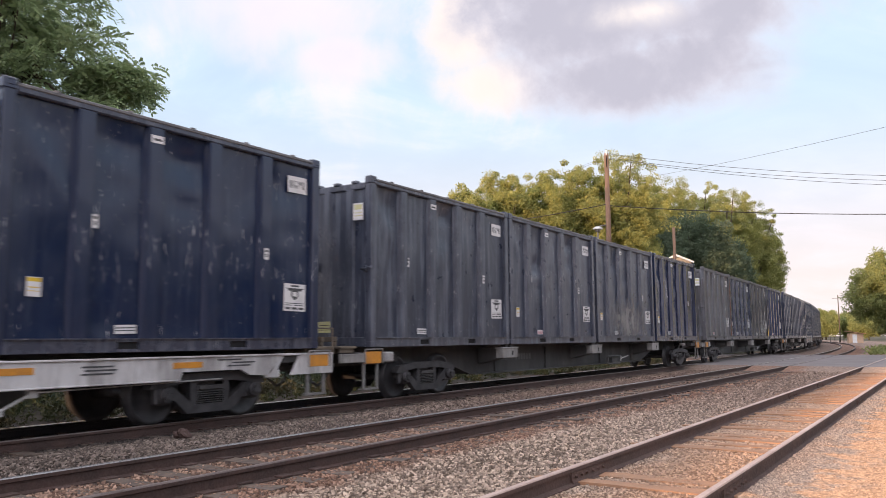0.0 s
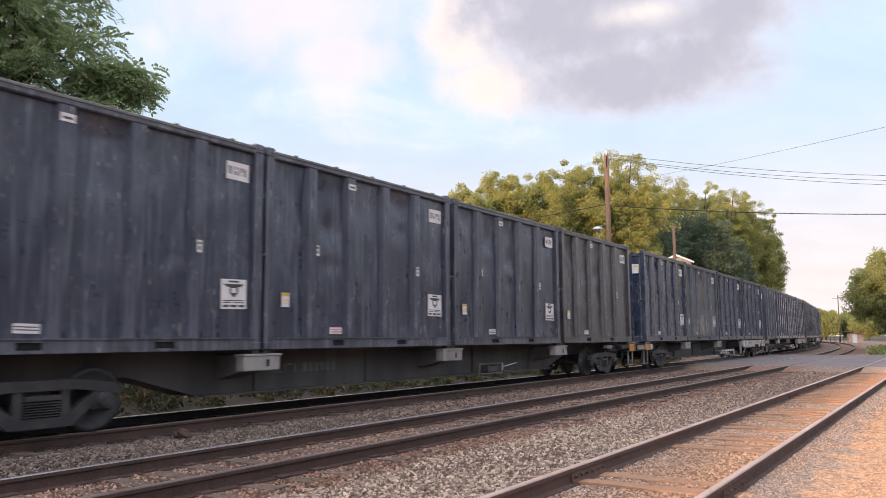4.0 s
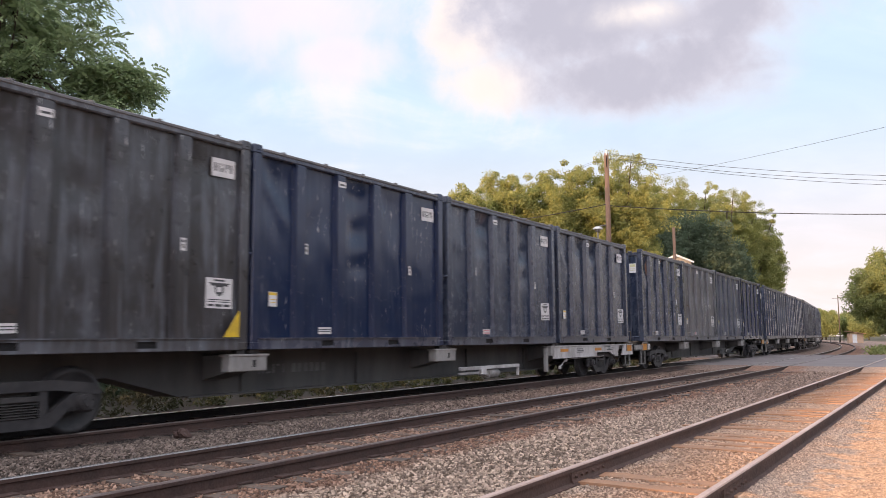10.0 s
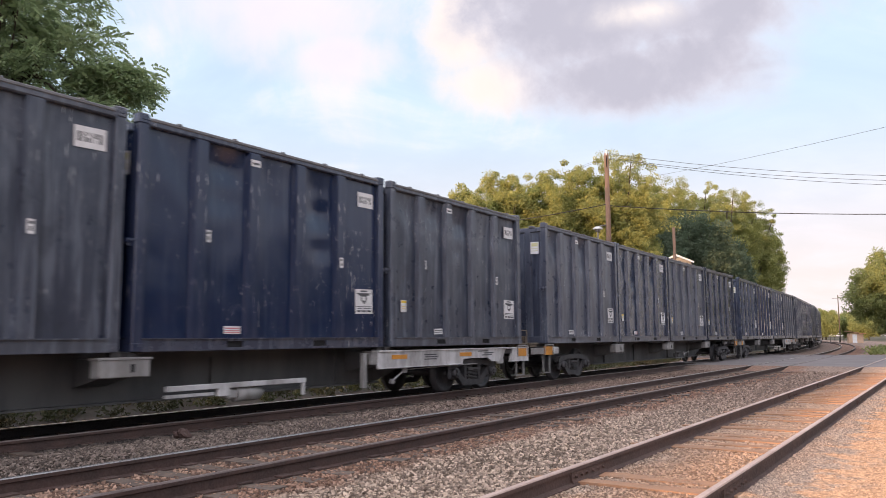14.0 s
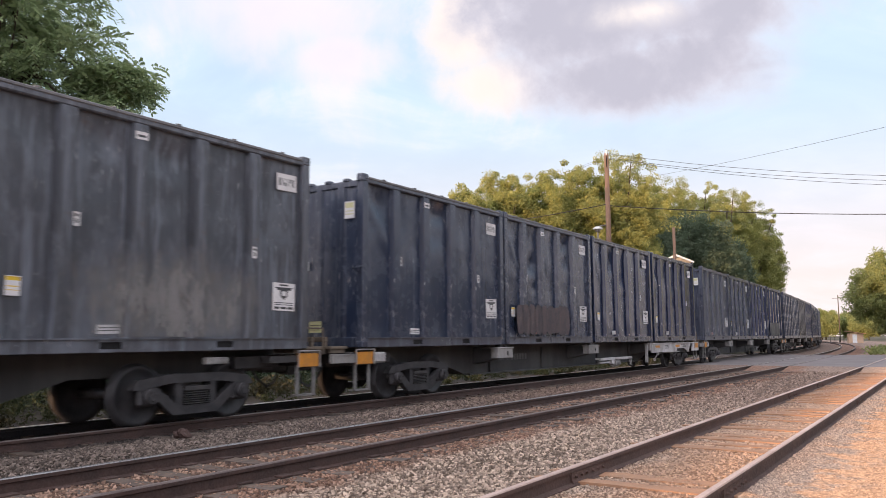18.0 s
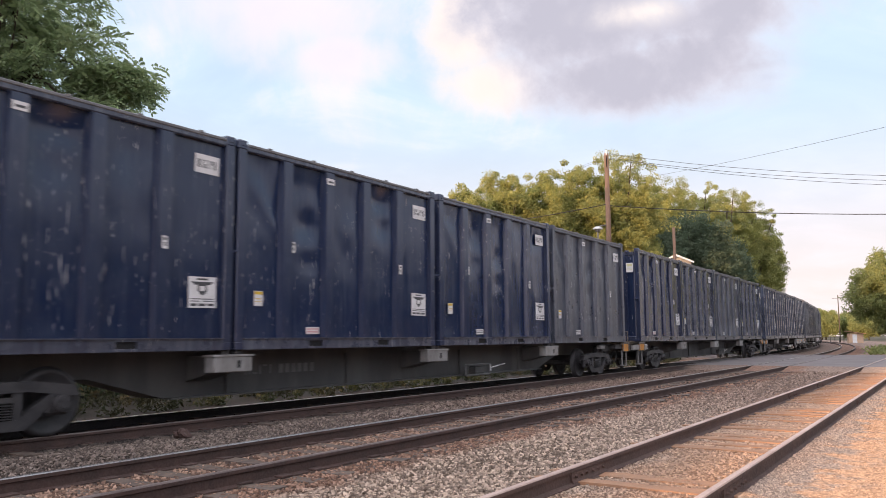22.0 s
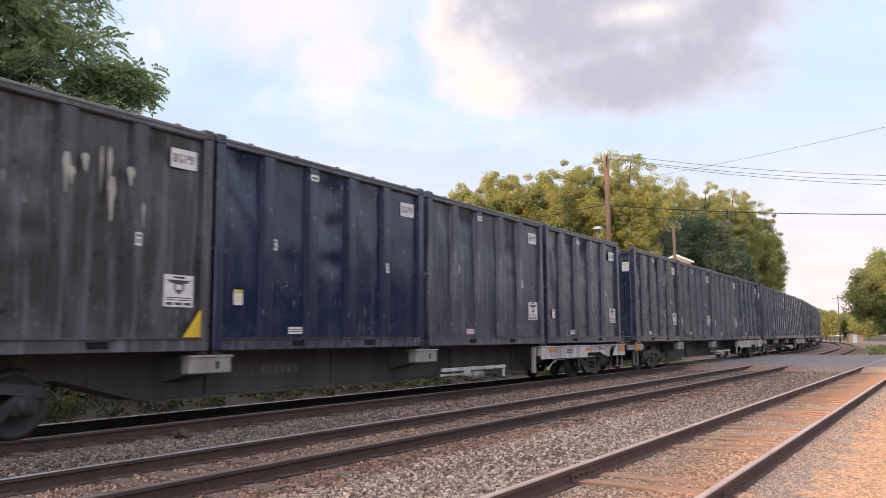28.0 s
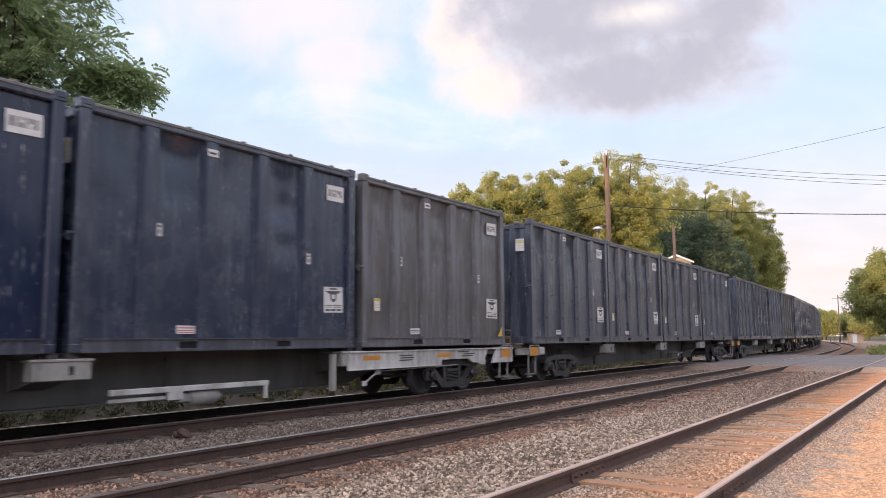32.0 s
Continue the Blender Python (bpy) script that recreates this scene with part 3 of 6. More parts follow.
# ---- trees, poles, wires, far things ----
def leaves(rng, centres, radii, per, size, squash=0.75, corners=4):
    """Small pointed leaves in clumps: three or four corners each, turned at random."""
    n = len(centres) * per
    c = np.repeat(centres, per, 0)
    r = np.repeat(radii, per)
    u = rng.normal(size=(n, 3))
    u /= np.linalg.norm(u, axis=1)[:, None]
    p = c + u * (r * rng.random(n) ** 0.45)[:, None] * np.array([1, 1, squash])
    a = rng.normal(size=(n, 3)) + u * 0.6 + np.array([0, 0, -0.2])
    a /= np.linalg.norm(a, axis=1)[:, None]
    b = np.cross(a, rng.normal(size=(n, 3)))
    b /= np.linalg.norm(b, axis=1)[:, None]
    s = (size * rng.uniform(0.6, 1.35, n))[:, None]
    if corners == 3:
        v = np.stack([p - a * s + b * s * 0.45, p + a * s, p - a * s * 0.7 - b * s * 0.55], 1)
        return v.reshape(-1, 3), np.arange(n * 3).reshape(n, 3)
    v = np.stack([p - a * s, p + b * s * 0.42, p + a * s, p - b * s * 0.42], 1)
    return v.reshape(-1, 3), np.arange(n * 4).reshape(n, 4)


def crown_centres(rng, n, x, y, z, rx, ry, rz):
    """Clump middles in an uneven crown, more of them near its outside."""
    u = rng.normal(size=(n, 3))
    u /= np.linalg.norm(u, axis=1)[:, None]
    lobes = 0.80 + 0.15 * np.sin(u[:, 0] * 5.1 + x) * np.cos(u[:, 2] * 4.3 + y) + 0.10 * np.sin(u[:, 1] * 8.3 + x * 2) + 0.05 * np.sin(u[:, 2] * 13.0 + u[:, 0] * 9.0)
    r = (rng.random(n) ** 0.40) * np.minimum(lobes, 0.98)
    return np.array([x, y, z]) + u * r[:, None] * np.array([rx, ry, rz])


def build_tree(x, y, h, spread, label, leaf, clumps=260, per=70, size=0.22, clump=0.9, low=0.32, seed=0, name="tree"):
    rng = np.random.default_rng(seed + 100)
    root = tagged(new(name), label, "tree", "trees")
    root.location = (x, y, 0)
    bm = bmesh.new()
    rod(bm, (0, 0, -0.05), (0.05, 0, h * 0.3), h * 0.028, h * 0.02, 10)
    rod(bm, (0.05, 0, h * 0.3), (0.1, 0.1, h * 0.72), h * 0.02, h * 0.007, 8)
    zc, rz = h * (1 + low) / 2, h * (1 - low) / 2
    cs = crown_centres(rng, clumps, 0, 0, zc, spread, spread, rz)
    cs[:, 2] = np.maximum(cs[:, 2], h * low * 0.75)
    for c in cs[:: max(1, clumps // 26)]:
        t = rng.uniform(0.25, 0.6)
        base = Vector((0.05, 0, h * t))
        tip = Vector(c)
        mid = base.lerp(tip, 0.55) + Vector((0, 0, h * 0.03))
        rod(bm, base, mid, h * 0.009, h * 0.005, 6)
        rod(bm, mid, tip, h * 0.005, h * 0.0015, 5)
    part("trunk", bm, M_BARK, root)
    v, f = leaves(rng, cs, rng.uniform(0.5, 1.15, clumps) * clump, per, size, 0.75, 3)
    v[:, 2] = np.maximum(v[:, 2], 0.1)
    part("crown", raw("crown", v, f, leaf), None, root)
    return root


def fronds(rng, centres, radii, per, length, size):
    """Drooping compound leaves: paired leaflets along a bent stalk."""
    n = len(centres) * per
    c, r = np.repeat(centres, per, 0), np.repeat(radii, per)
    u = rng.normal(size=(n, 3))
    u /= np.linalg.norm(u, axis=1)[:, None]
    p = c + u * (r * rng.random(n) ** 0.4)[:, None] * np.array([1, 1, 0.7])
    a = np.stack([u[:, 0], u[:, 1], rng.uniform(-0.5, 0.35, n)], 1) + rng.normal(size=(n, 3)) * 0.35
    a /= np.linalg.norm(a, axis=1)[:, None]
    side = np.cross(a, np.array([0, 0, 1.0]) + rng.normal(size=(n, 3)) * 0.4)
    side /= np.linalg.norm(side, axis=1)[:, None]
    ln = length * rng.uniform(0.6, 1.3, n)
    out = []
    for k in range(7):
        t = (k + 0.6) / 7
        at = p + a * (ln * t)[:, None] + np.array([0, 0, -1.0]) * (ln * 0.45 * t * t)[:, None]
        for sgn in (-1, 1):
            d = side * sgn + a * 0.45 + np.array([0, 0, -0.35]) + rng.normal(size=(n, 3)) * 0.12
            d /= np.linalg.norm(d, axis=1)[:, None]
            w = a * (size * 0.27)
            tip = at + d * (size * rng.uniform(0.7, 1.2, n))[:, None]
            mid = (at + tip) / 2
            out.append(np.stack([at, mid + w, tip, mid - w], 1))
    v = np.concatenate(out, 0).reshape(-1, 3)
    return v, np.arange(len(v)).reshape(-1, 4)


def feathery_tree(x, y, h, spread, seed, lumps, label):
    """A near tree with compound leaves; lumps are further bunches of foliage (place and radius)."""
    rng = np.random.default_rng(seed)
    root = tagged(new("tree"), label, "tree", "trees")
    root.location = (x, y, 0)
    bm = bmesh.new()
    rod(bm, (0, 0, -0.05), (0.1, 0.1, h * 0.35), 0.30, 0.22, 10)
    rod(bm, (0.1, 0.1, h * 0.35), (-0.2, 0.2, h * 0.8), 0.22, 0.07, 8)
    cs = crown_centres(rng, 330, 0, 0, h * 0.62, spread, spread, h * 0.42)
    rs = rng.uniform(0.45, 0.95, len(cs))
    for lx, ly, lz, lr, count in lumps:
        more = crown_centres(rng, count, lx - x, ly - y, lz, lr, lr, lr * 0.6)
        cs, rs = np.concatenate([cs, more]), np.concatenate([rs, rng.uniform(0.3, 0.6, count)])
        tip = Vector((lx - x, ly - y, lz))
        rod(bm, (0.05, 0.05, h * 0.36), tip * 0.6 + Vector((0, 0, h * 0.16)), 0.10, 0.05, 6)
        rod(bm, tip * 0.6 + Vector((0, 0, h * 0.16)), tip, 0.05, 0.015, 6)
    for c in cs[::14]:
        base = Vector((0.05, 0.05, h * rng.uniform(0.3, 0.7)))
        tip = Vector(c)
        mid = base.lerp(tip, 0.55) + Vector((0, 0, 0.4))
        rod(bm, base, mid, 0.07, 0.04, 6)
        rod(bm, mid, tip, 0.04, 0.012, 5)
    part("trunk", bm, M_BARK, root)
    v, f = fronds(rng, cs, rs, 17, 0.46, 0.145)
    part("crown", raw("crown", v, f, L_NEAR), None, root)


def at_bearing(az, dist):
    return dist * math.cos(radians(az)), dist * math.sin(radians(az))


# bearing, height angle, distance, crown radius of the sunlit wood behind the train
WOODS = [(31.0, 11.7, 54, 2.4), (28.3, 12.5, 56, 3.0), (25.2, 12.8, 58, 3.5), (22.6, 13.0, 60, 3.9), (19.9, 13.4, 62, 4.4), (17.2, 11.6, 80, 5.2), (14.9, 11.0, 86, 5.4), (12.9, 10.9, 94, 5.2), (11.3, 9.4, 100, 4.4), (10.6, 7.7, 106, 3.6)]
# the trees meant to stand in shade: darkened by leaf colour alone
SHADE = [(19.2, 7.4, 74, 3.2), (18.0, 8.2, 74, 3.4), (16.6, 9.0, 73, 3.4), (15.1, 9.2, 71, 3.4), (13.9, 8.3, 72, 3.2), (12.9, 6.9, 75, 2.8)]
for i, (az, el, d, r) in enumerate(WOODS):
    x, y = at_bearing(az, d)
    build_tree(x, y, 1.47 + d * math.tan(radians(el)), r, "tall broadleaf tree, low sun put into its yellow-green leaf colour", L_WARM, 640, 160, 0.078, 0.62, 0.24, i)
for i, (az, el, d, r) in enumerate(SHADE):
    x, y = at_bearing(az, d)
    build_tree(x, y, 1.47 + d * math.tan(radians(el)), r, "tree with the wood's shade put into its dark green leaf colour", L_SHADE, 360, 135, 0.105, 0.92, 0.15, 30 + i)
feathery_tree(10.9, 21.4, 16.5, 4.0, 41, [(12.75, 18.75, 8.5, 1.0, 50), (12.0, 19.4, 7.2, 1.5, 60)], "dark green tree with feathery compound leaves")
feathery_tree(5.5, 23.0, 18.0, 5.0, 42, [(8.0, 20.0, 7.0, 1.8, 60)], "dark green tree beside the line with drooping fronds")
for i, (x, y, h, r) in enumerate([(80.0, 4.7, 9.4, 3.7), (87.0, 1.6, 11.5, 4.0), (77.0, -1.2, 11.0, 3.6), (95.0, 4.0, 10.0, 3.0)]):
    build_tree(x, y, h, r, "broadleaf tree by the road beyond the crossing", L_MID, 480, 150, 0.095, 0.70, 0.12, 60 + i)
# out of view: added to keep the low sun off the boxes
for i, (x, y, h, r) in enumerate([(-8.0, 20.0, 15.0, 4.6), (-16.0, 22.5, 16.0, 5.0), (-25.0, 24.5, 16.5, 5.0), (-37.0, 22.0, 17.0, 5.2), (-48.0, 24.0, 18.5, 5.6), (-60.0, 26.5, 20.0, 6.0)]):
    build_tree(x, y, h, r, "tall unseen tree added beside the line to shade the train", L_DARK, 300, 70, 0.26, 1.2, 0.55, 90 + i)
for i, (x, y, h, r) in enumerate([(300.0, 37.0, 10.5, 6.0), (312.0, 31.0, 10.0, 6.0), (330.0, 42.0, 12.0, 8.0), (300.0, 24.0, 9.0, 6.0), (320.0, 18.0, 12.0, 8.0)]):
    build_tree(x, y, h, r, "distant yellow-green tree past the bend", L_MID, 160, 130, 0.27, 1.7, 0.05, 80 + i)


def build_undergrowth():
    """Weeds along the far side of the line and bushes behind them."""
    rng = np.random.default_rng(9)
    n = 900
    s, y = rng.uniform(1, 60, n), rng.uniform(13.6, 17.5, n)
    c = np.stack([s, y + np.clip(s - BEND, 0, None) ** 2 / 1600, rng.uniform(0.05, 0.35, n) * np.clip((y - 13.0) / 2, 0.3, 1)], 1)
    v, f = leaves(rng, c, rng.uniform(0.12, 0.4, n), 60, 0.05, 0.8, 3)
    v[:, 2] = np.abs(v[:, 2]) + 0.005
    tagged(new("weeds", raw("weeds", v, f, L_WEED)), "low green weeds along the far side of the line", "weeds", kind="stuff")
    n = 1100
    s = rng.uniform(-70, 64, n)
    c = np.stack([s, rng.uniform(17.5, 20.5, n) + np.clip(s - BEND, 0, None) ** 2 / 1600, rng.random(n) ** 0.8 * (0.5 + 0.2 * np.sin(s * 0.7) + 0.8 * np.clip((4 - s) / 4, 0, 1))], 1)
    v, f = leaves(rng, c, rng.uniform(0.5, 1.0, n), 60, 0.16)
    v[:, 2] = np.abs(v[:, 2]) + 0.005
    tagged(new("bushes", raw("bushes", v, f, L_DARK)), "dark green bushes behind the line", "bushes", kind="stuff")
    n = 460
    c = np.stack([rng.uniform(-1, 22, n), rng.uniform(23.5, 27.5, n), rng.random(n) * 7.2], 1)
    v, f = leaves(rng, c, rng.uniform(0.6, 1.1, n), 70, 0.17)
    v[:, 2] = np.abs(v[:, 2]) + 0.005
    tagged(new("thicket", raw("thicket", v, f, L_DARK)), "dark green thicket under the feathery trees", "thicket", kind="stuff")
    # unseen wood behind the camera, added so the box sides reflect dark
    n = 2400
    s = rng.uniform(-14, 100, n)
    c = np.stack([s, rng.uniform(-32, -24, n), rng.random(n) ** 0.8 * (7.6 + 1.8 * np.sin(s * 0.31) + 1.2 * np.sin(s * 0.83))], 1)
    v, f = leaves(rng, c, rng.uniform(0.9, 1.7, n), 40, 0.42)
    v[:, 2] = np.abs(v[:, 2]) + 0.07
    tagged(new("wood_edge", raw("wood_edge", v, f, L_DARK)), "unseen dark green wood edge added to darken the boxes' reflections", "wood", kind="stuff")
    n = 160
    c = np.stack([rng.uniform(68, 88, n), rng.uniform(1.0, 5.6, n), rng.random(n) * 0.35], 1)
    v, f = leaves(rng, c, rng.uniform(0.3, 0.7, n), 50, 0.15)
    v[:, 2] = np.abs(v[:, 2]) + 0.005
    tagged(new("roadside_weeds", raw("roadside_weeds", v, f, L_MID)), "green brush at the foot of the roadside trees", "brush", kind="stuff")


build_undergrowth()


def cable(bm, p, q, sag, r, n=18):
    """A hanging wire as one tube."""
    p, q = Vector(p), Vector(q)
    side = Vector((q.y - p.y, p.x - q.x, 0)).normalized()
    rings = []
    for i in range(n + 1):
        c = p.lerp(q, i / n) - Vector((0, 0, sag * 4 * (i / n) * (1 - i / n)))
        rings.append([bm.verts.new(c + r * (math.cos(1.2566 * k) * side + math.sin(1.2566 * k) * Vector((0, 0, 1)))) for k in range(5)])
    for a, b in zip(rings, rings[1:]):
        for k in range(5):
            bm.faces.new((a[k], a[(k + 1) % 5], b[(k + 1) % 5], b[k])).smooth = True
    bm.faces.new(rings[0])
    bm.faces.new(rings[-1][::-1])


def build_poles():
    px, py = at_bearing(20.75, 49.0)
    top = 1.472 + 49.0 * math.tan(radians(12.98))
    pole = tagged(new("utility_pole"), "weathered brown wooden utility pole with a crossarm", "utility pole", "poles")
    pole.location = (px, py, 0)
    bm = bmesh.new()
    rod(bm, (0, 0, -0.02), (0, 0, top), 0.19, 0.13, 12)
    part("shaft", bm, M_POLE, pole)
    d = Vector((0.93, 0.36, 0)).normalized()
    bm = bmesh.new()
    rod(bm, d * -0.85 + Vector((0, 0, top - 0.35)), d * 0.85 + Vector((0, 0, top - 0.35)), 0.07, sides=4)
    part("crossarm", bm, M_POLE, pole)
    for k in (-0.75, -0.3, 0.4, 0.75):
        bm = bmesh.new()
        rod(bm, d * k + Vector((0, 0, top - 0.30)), d * k + Vector((0, 0, top - 0.12)), 0.05, 0.035, 8)
        part("insulator", bm, M_TRIM, pole)
    bm = bmesh.new()
    rod(bm, (0, 0, top - 0.02), (0, 0, top + 0.2), 0.09, 0.05, 8)
    part("pole_cap", bm, M_TRIM, pole)
    bm = bmesh.new()
    for a, b in (((0.55, 0.12), (0.9, 0.5)), ((-0.55, 0.12), (-0.2, 0.5))):
        rod(bm, d * a[0] + Vector((0, 0, top - 0.35)), Vector((0, 0, top - 1.0)), 0.025, sides=5)
    part("brace", bm, M_WIRE, pole)
    # wires over the tracks and on along the line, far ends placed to fit the camera's view
    ends = [Vector((px, py, top - 0.18)) + d * k for k in (-0.75, 0.4, 0.75)]
    far = [(62.0, -22.0, 11.7), (63.0, -22.0, 11.5), (64.2, -22.0, 11.1)]
    for i, (a, b) in enumerate(zip(ends, far)):
        bm = bmesh.new()
        cable(bm, a, b, 1.8, 0.013)
        tagged(new("power_wire", mesh_of(bm, "power_wire", M_WIRE)), "thin black overhead wire across the tracks", "wire", "overhead wires")
    for i, (a, b, sag) in enumerate([((px, py, 9.5), (61.0, -22.0, 9.2), 1.1), ((px, py, 9.6), (36.0, 30.0, 7.4), 0.3), ((px, py, top - 0.2), (57.0, 48.0, 12.3), 0.9), ((px, py, top - 0.3), (58.0, 48.5, 12.0), 0.9), ((52.0, 18.0, 12.2), (24.0, -14.0, 9.4), 0.5)]):
        bm = bmesh.new()
        cable(bm, a, b, sag, 0.026 if i < 2 else 0.008)
        tagged(new("cable", mesh_of(bm, "cable", M_WIRE)), "black cable hung from the utility pole", "wire", "overhead wires")
    # white area lamp on the pole
    lx, ly = at_bearing(21.5, 48.6)
    lamp = tagged(new("street_lamp"), "white domed street lamp on a short arm", "street lamp")
    lamp.location = (lx, ly, 0)
    bm = bmesh.new()
    z = 1.472 + 48.6 * math.tan(radians(7.62))
    for k in range(6):
        a0, a1 = 1.45 * k / 6, 1.45 * (k + 1) / 6
        rod(bm, (0, 0, z + 0.2 * math.cos(a0)), (0, 0, z + 0.2 * math.cos(a1)), 0.30 * math.sin(a0) + 0.02, 0.30 * math.sin(a1) + 0.02, 14)
    part("shade", bm, M_TRIM, lamp)
    bm = bmesh.new()
    rod(bm, (0, 0, z - 0.12), (0, 0, z + 0.04), 0.15, 0.17, 12)
    part("lens", bm, M_CARGREY, lamp)
    bm = bmesh.new()
    rod(bm, (0, 0, z + 0.2), (px - lx, py - ly, z + 0.35), 0.03, sides=6)
    rod(bm, (0, 0, 0), (0, 0, z - 0.1), 0.05, sides=8)
    part("arm", bm, M_CARGREY, lamp)
    # short bare pole
    sx, sy = at_bearing(16.28, 53.0)
    short = tagged(new("utility_pole"), "short bare wooden pole with no wires", "utility pole", "poles")
    short.location = (sx, sy, 0)
    h = 1.472 + 53 * math.tan(radians(7.57))
    bm = bmesh.new()
    rod(bm, (0, 0, -0.02), (0, 0, h), 0.11, 0.092, 12)
    part("shaft", bm, M_POLE, short)
    part("pole_band", rod(bmesh.new(), (0, 0, h * 0.72), (0, 0, h * 0.735), 0.108, sides=12), M_WIRE, short)
    # far pole past the bend
    fx, fy = at_bearing(6.2, 200.0)
    far_pole = tagged(new("utility_pole"), "distant utility pole with a crossarm past the bend", "utility pole", "poles")
    far_pole.location = (fx, fy, 0)
    bm = bmesh.new()
    rod(bm, (0, 0, -0.02), (0, 0, 10.6), 0.13, 0.10, 8)
    part("shaft", bm, M_BARK, far_pole)
    bm = bmesh.new()
    rod(bm, (-0.35, 1.15, 9.9), (0.35, -1.15, 9.9), 0.07, sides=4)
    part("crossarm", bm, M_BARK, far_pole)


build_poles()


def build_far_things():
    # house behind the train: only its gable shows over the boxes
    hx, hy = at_bearing(16.2, 62.0)
    house = tagged(new("house"), "small pale house with a dark shingle roof and white trim", "house")
    house.matrix_basis = pose(hx, hy, 0, 0, 0, 16)
    for out in ([(2.6, 5.42), (-0.8, 4.01), (-0.8, 4.11), (2.6, 5.52)], [(2.6, 5.42), (6.0, 4.01), (6.0, 4.11), (2.6, 5.52)]):
        part("roof", prism(bmesh.new(), out, -3.4, 3.4, "y"), M_ROOF, house)
    bm = bmesh.new()
    prism(bm, [(-1.1, 4.0), (1.1, 4.0), (1.1, 7.05), (0, 7.5), (-1.1, 7.05)], -0.2, 3.0, "x")
    prism(bm, [(-0.3, 0), (5.5, 0), (5.5, 4.2), (2.6, 5.4), (-0.3, 4.2)], -3.0, 3.0, "y")
    part("wall", bm, M_SIDING, house)
    for s in (-1, 1):
        bm = bmesh.new()
        prism(bm, [(0, 7.50), (s * 1.25, 6.95), (s * 1.25, 7.03), (0, 7.60)], -0.6, 3.0, "x")
        part("dormer_roof", bm, M_ROOF, house)
        bm = bmesh.new()
        prism(bm, [(0, 7.47), (s * 1.27, 6.92), (s * 1.27, 7.05), (0, 7.62)], -0.66, -0.6, "x")
        part("bargeboard", bm, M_TRIM, house, "white painted bargeboard")
    # hut and fence beyond the bend
    ux, uy = at_bearing(5.35, 178.0)
    hut = tagged(new("hut"), "small tan trackside hut, low sun put into its roof's orange", "hut")
    hut.matrix_basis = pose(ux, uy, 0, 0, 0, 12)
    part("wall", box(bmesh.new(), -1.2, 1.2, -1.3, 1.3, 0, 1.9, 0.02), M_TANWALL, hut)
    part("door", box(bmesh.new(), -1.24, -1.19, -0.2, 0.6, 0.02, 1.7), M_TRIM, hut)
    # the low sun's orange is put into the roof's colour
    bm = bmesh.new()
    prism(bm, [(-1.7, 1.75), (1.7, 2.3), (1.7, 2.42), (-1.7, 1.87)], -1.7, 1.5, "x")
    part("roof", bm, M_TIERUST, hut, "sheet roof with the orange of low sun in its colour")
    fence = tagged(new("fence"), "grey rail fence beside the far track", "fence")
    for k in range(8):
        az = 7.3 - 0.26 * k
        x, y = at_bearing(az, 192 + k)
        o = part("post", box(bmesh.new(), -0.05, 0.05, -0.05, 0.05, 0, 1.3), M_STEEL, fence)
        o.matrix_basis = pose(x, y, 0)
    for z in (0.55, 1.15):
        bm = bmesh.new()
        rod(bm, (*at_bearing(7.3, 192), z), (*at_bearing(5.48, 199), z), 0.04, sides=5)
        part("rail", bm, M_STEEL, fence)
    # low clod of rusty scrap beside the train's track
    bm = bmesh.new()
    bmesh.ops.create_icosphere(bm, subdivisions=3, radius=0.13)
    for v in bm.verts:
        v.co *= 1 + 0.4 * noise.noise(v.co * 9) + 0.15 * noise.noise(v.co * 25)
        v.co.z = max(v.co.z * 0.75, -0.04)
    tagged(new("scrap_lump", mesh_of(bm, "scrap_lump", M_RAIL)), "dark rusty lump lying on the ballast", "scrap").location = (8.0, 9.75, 0.07)


build_far_things()
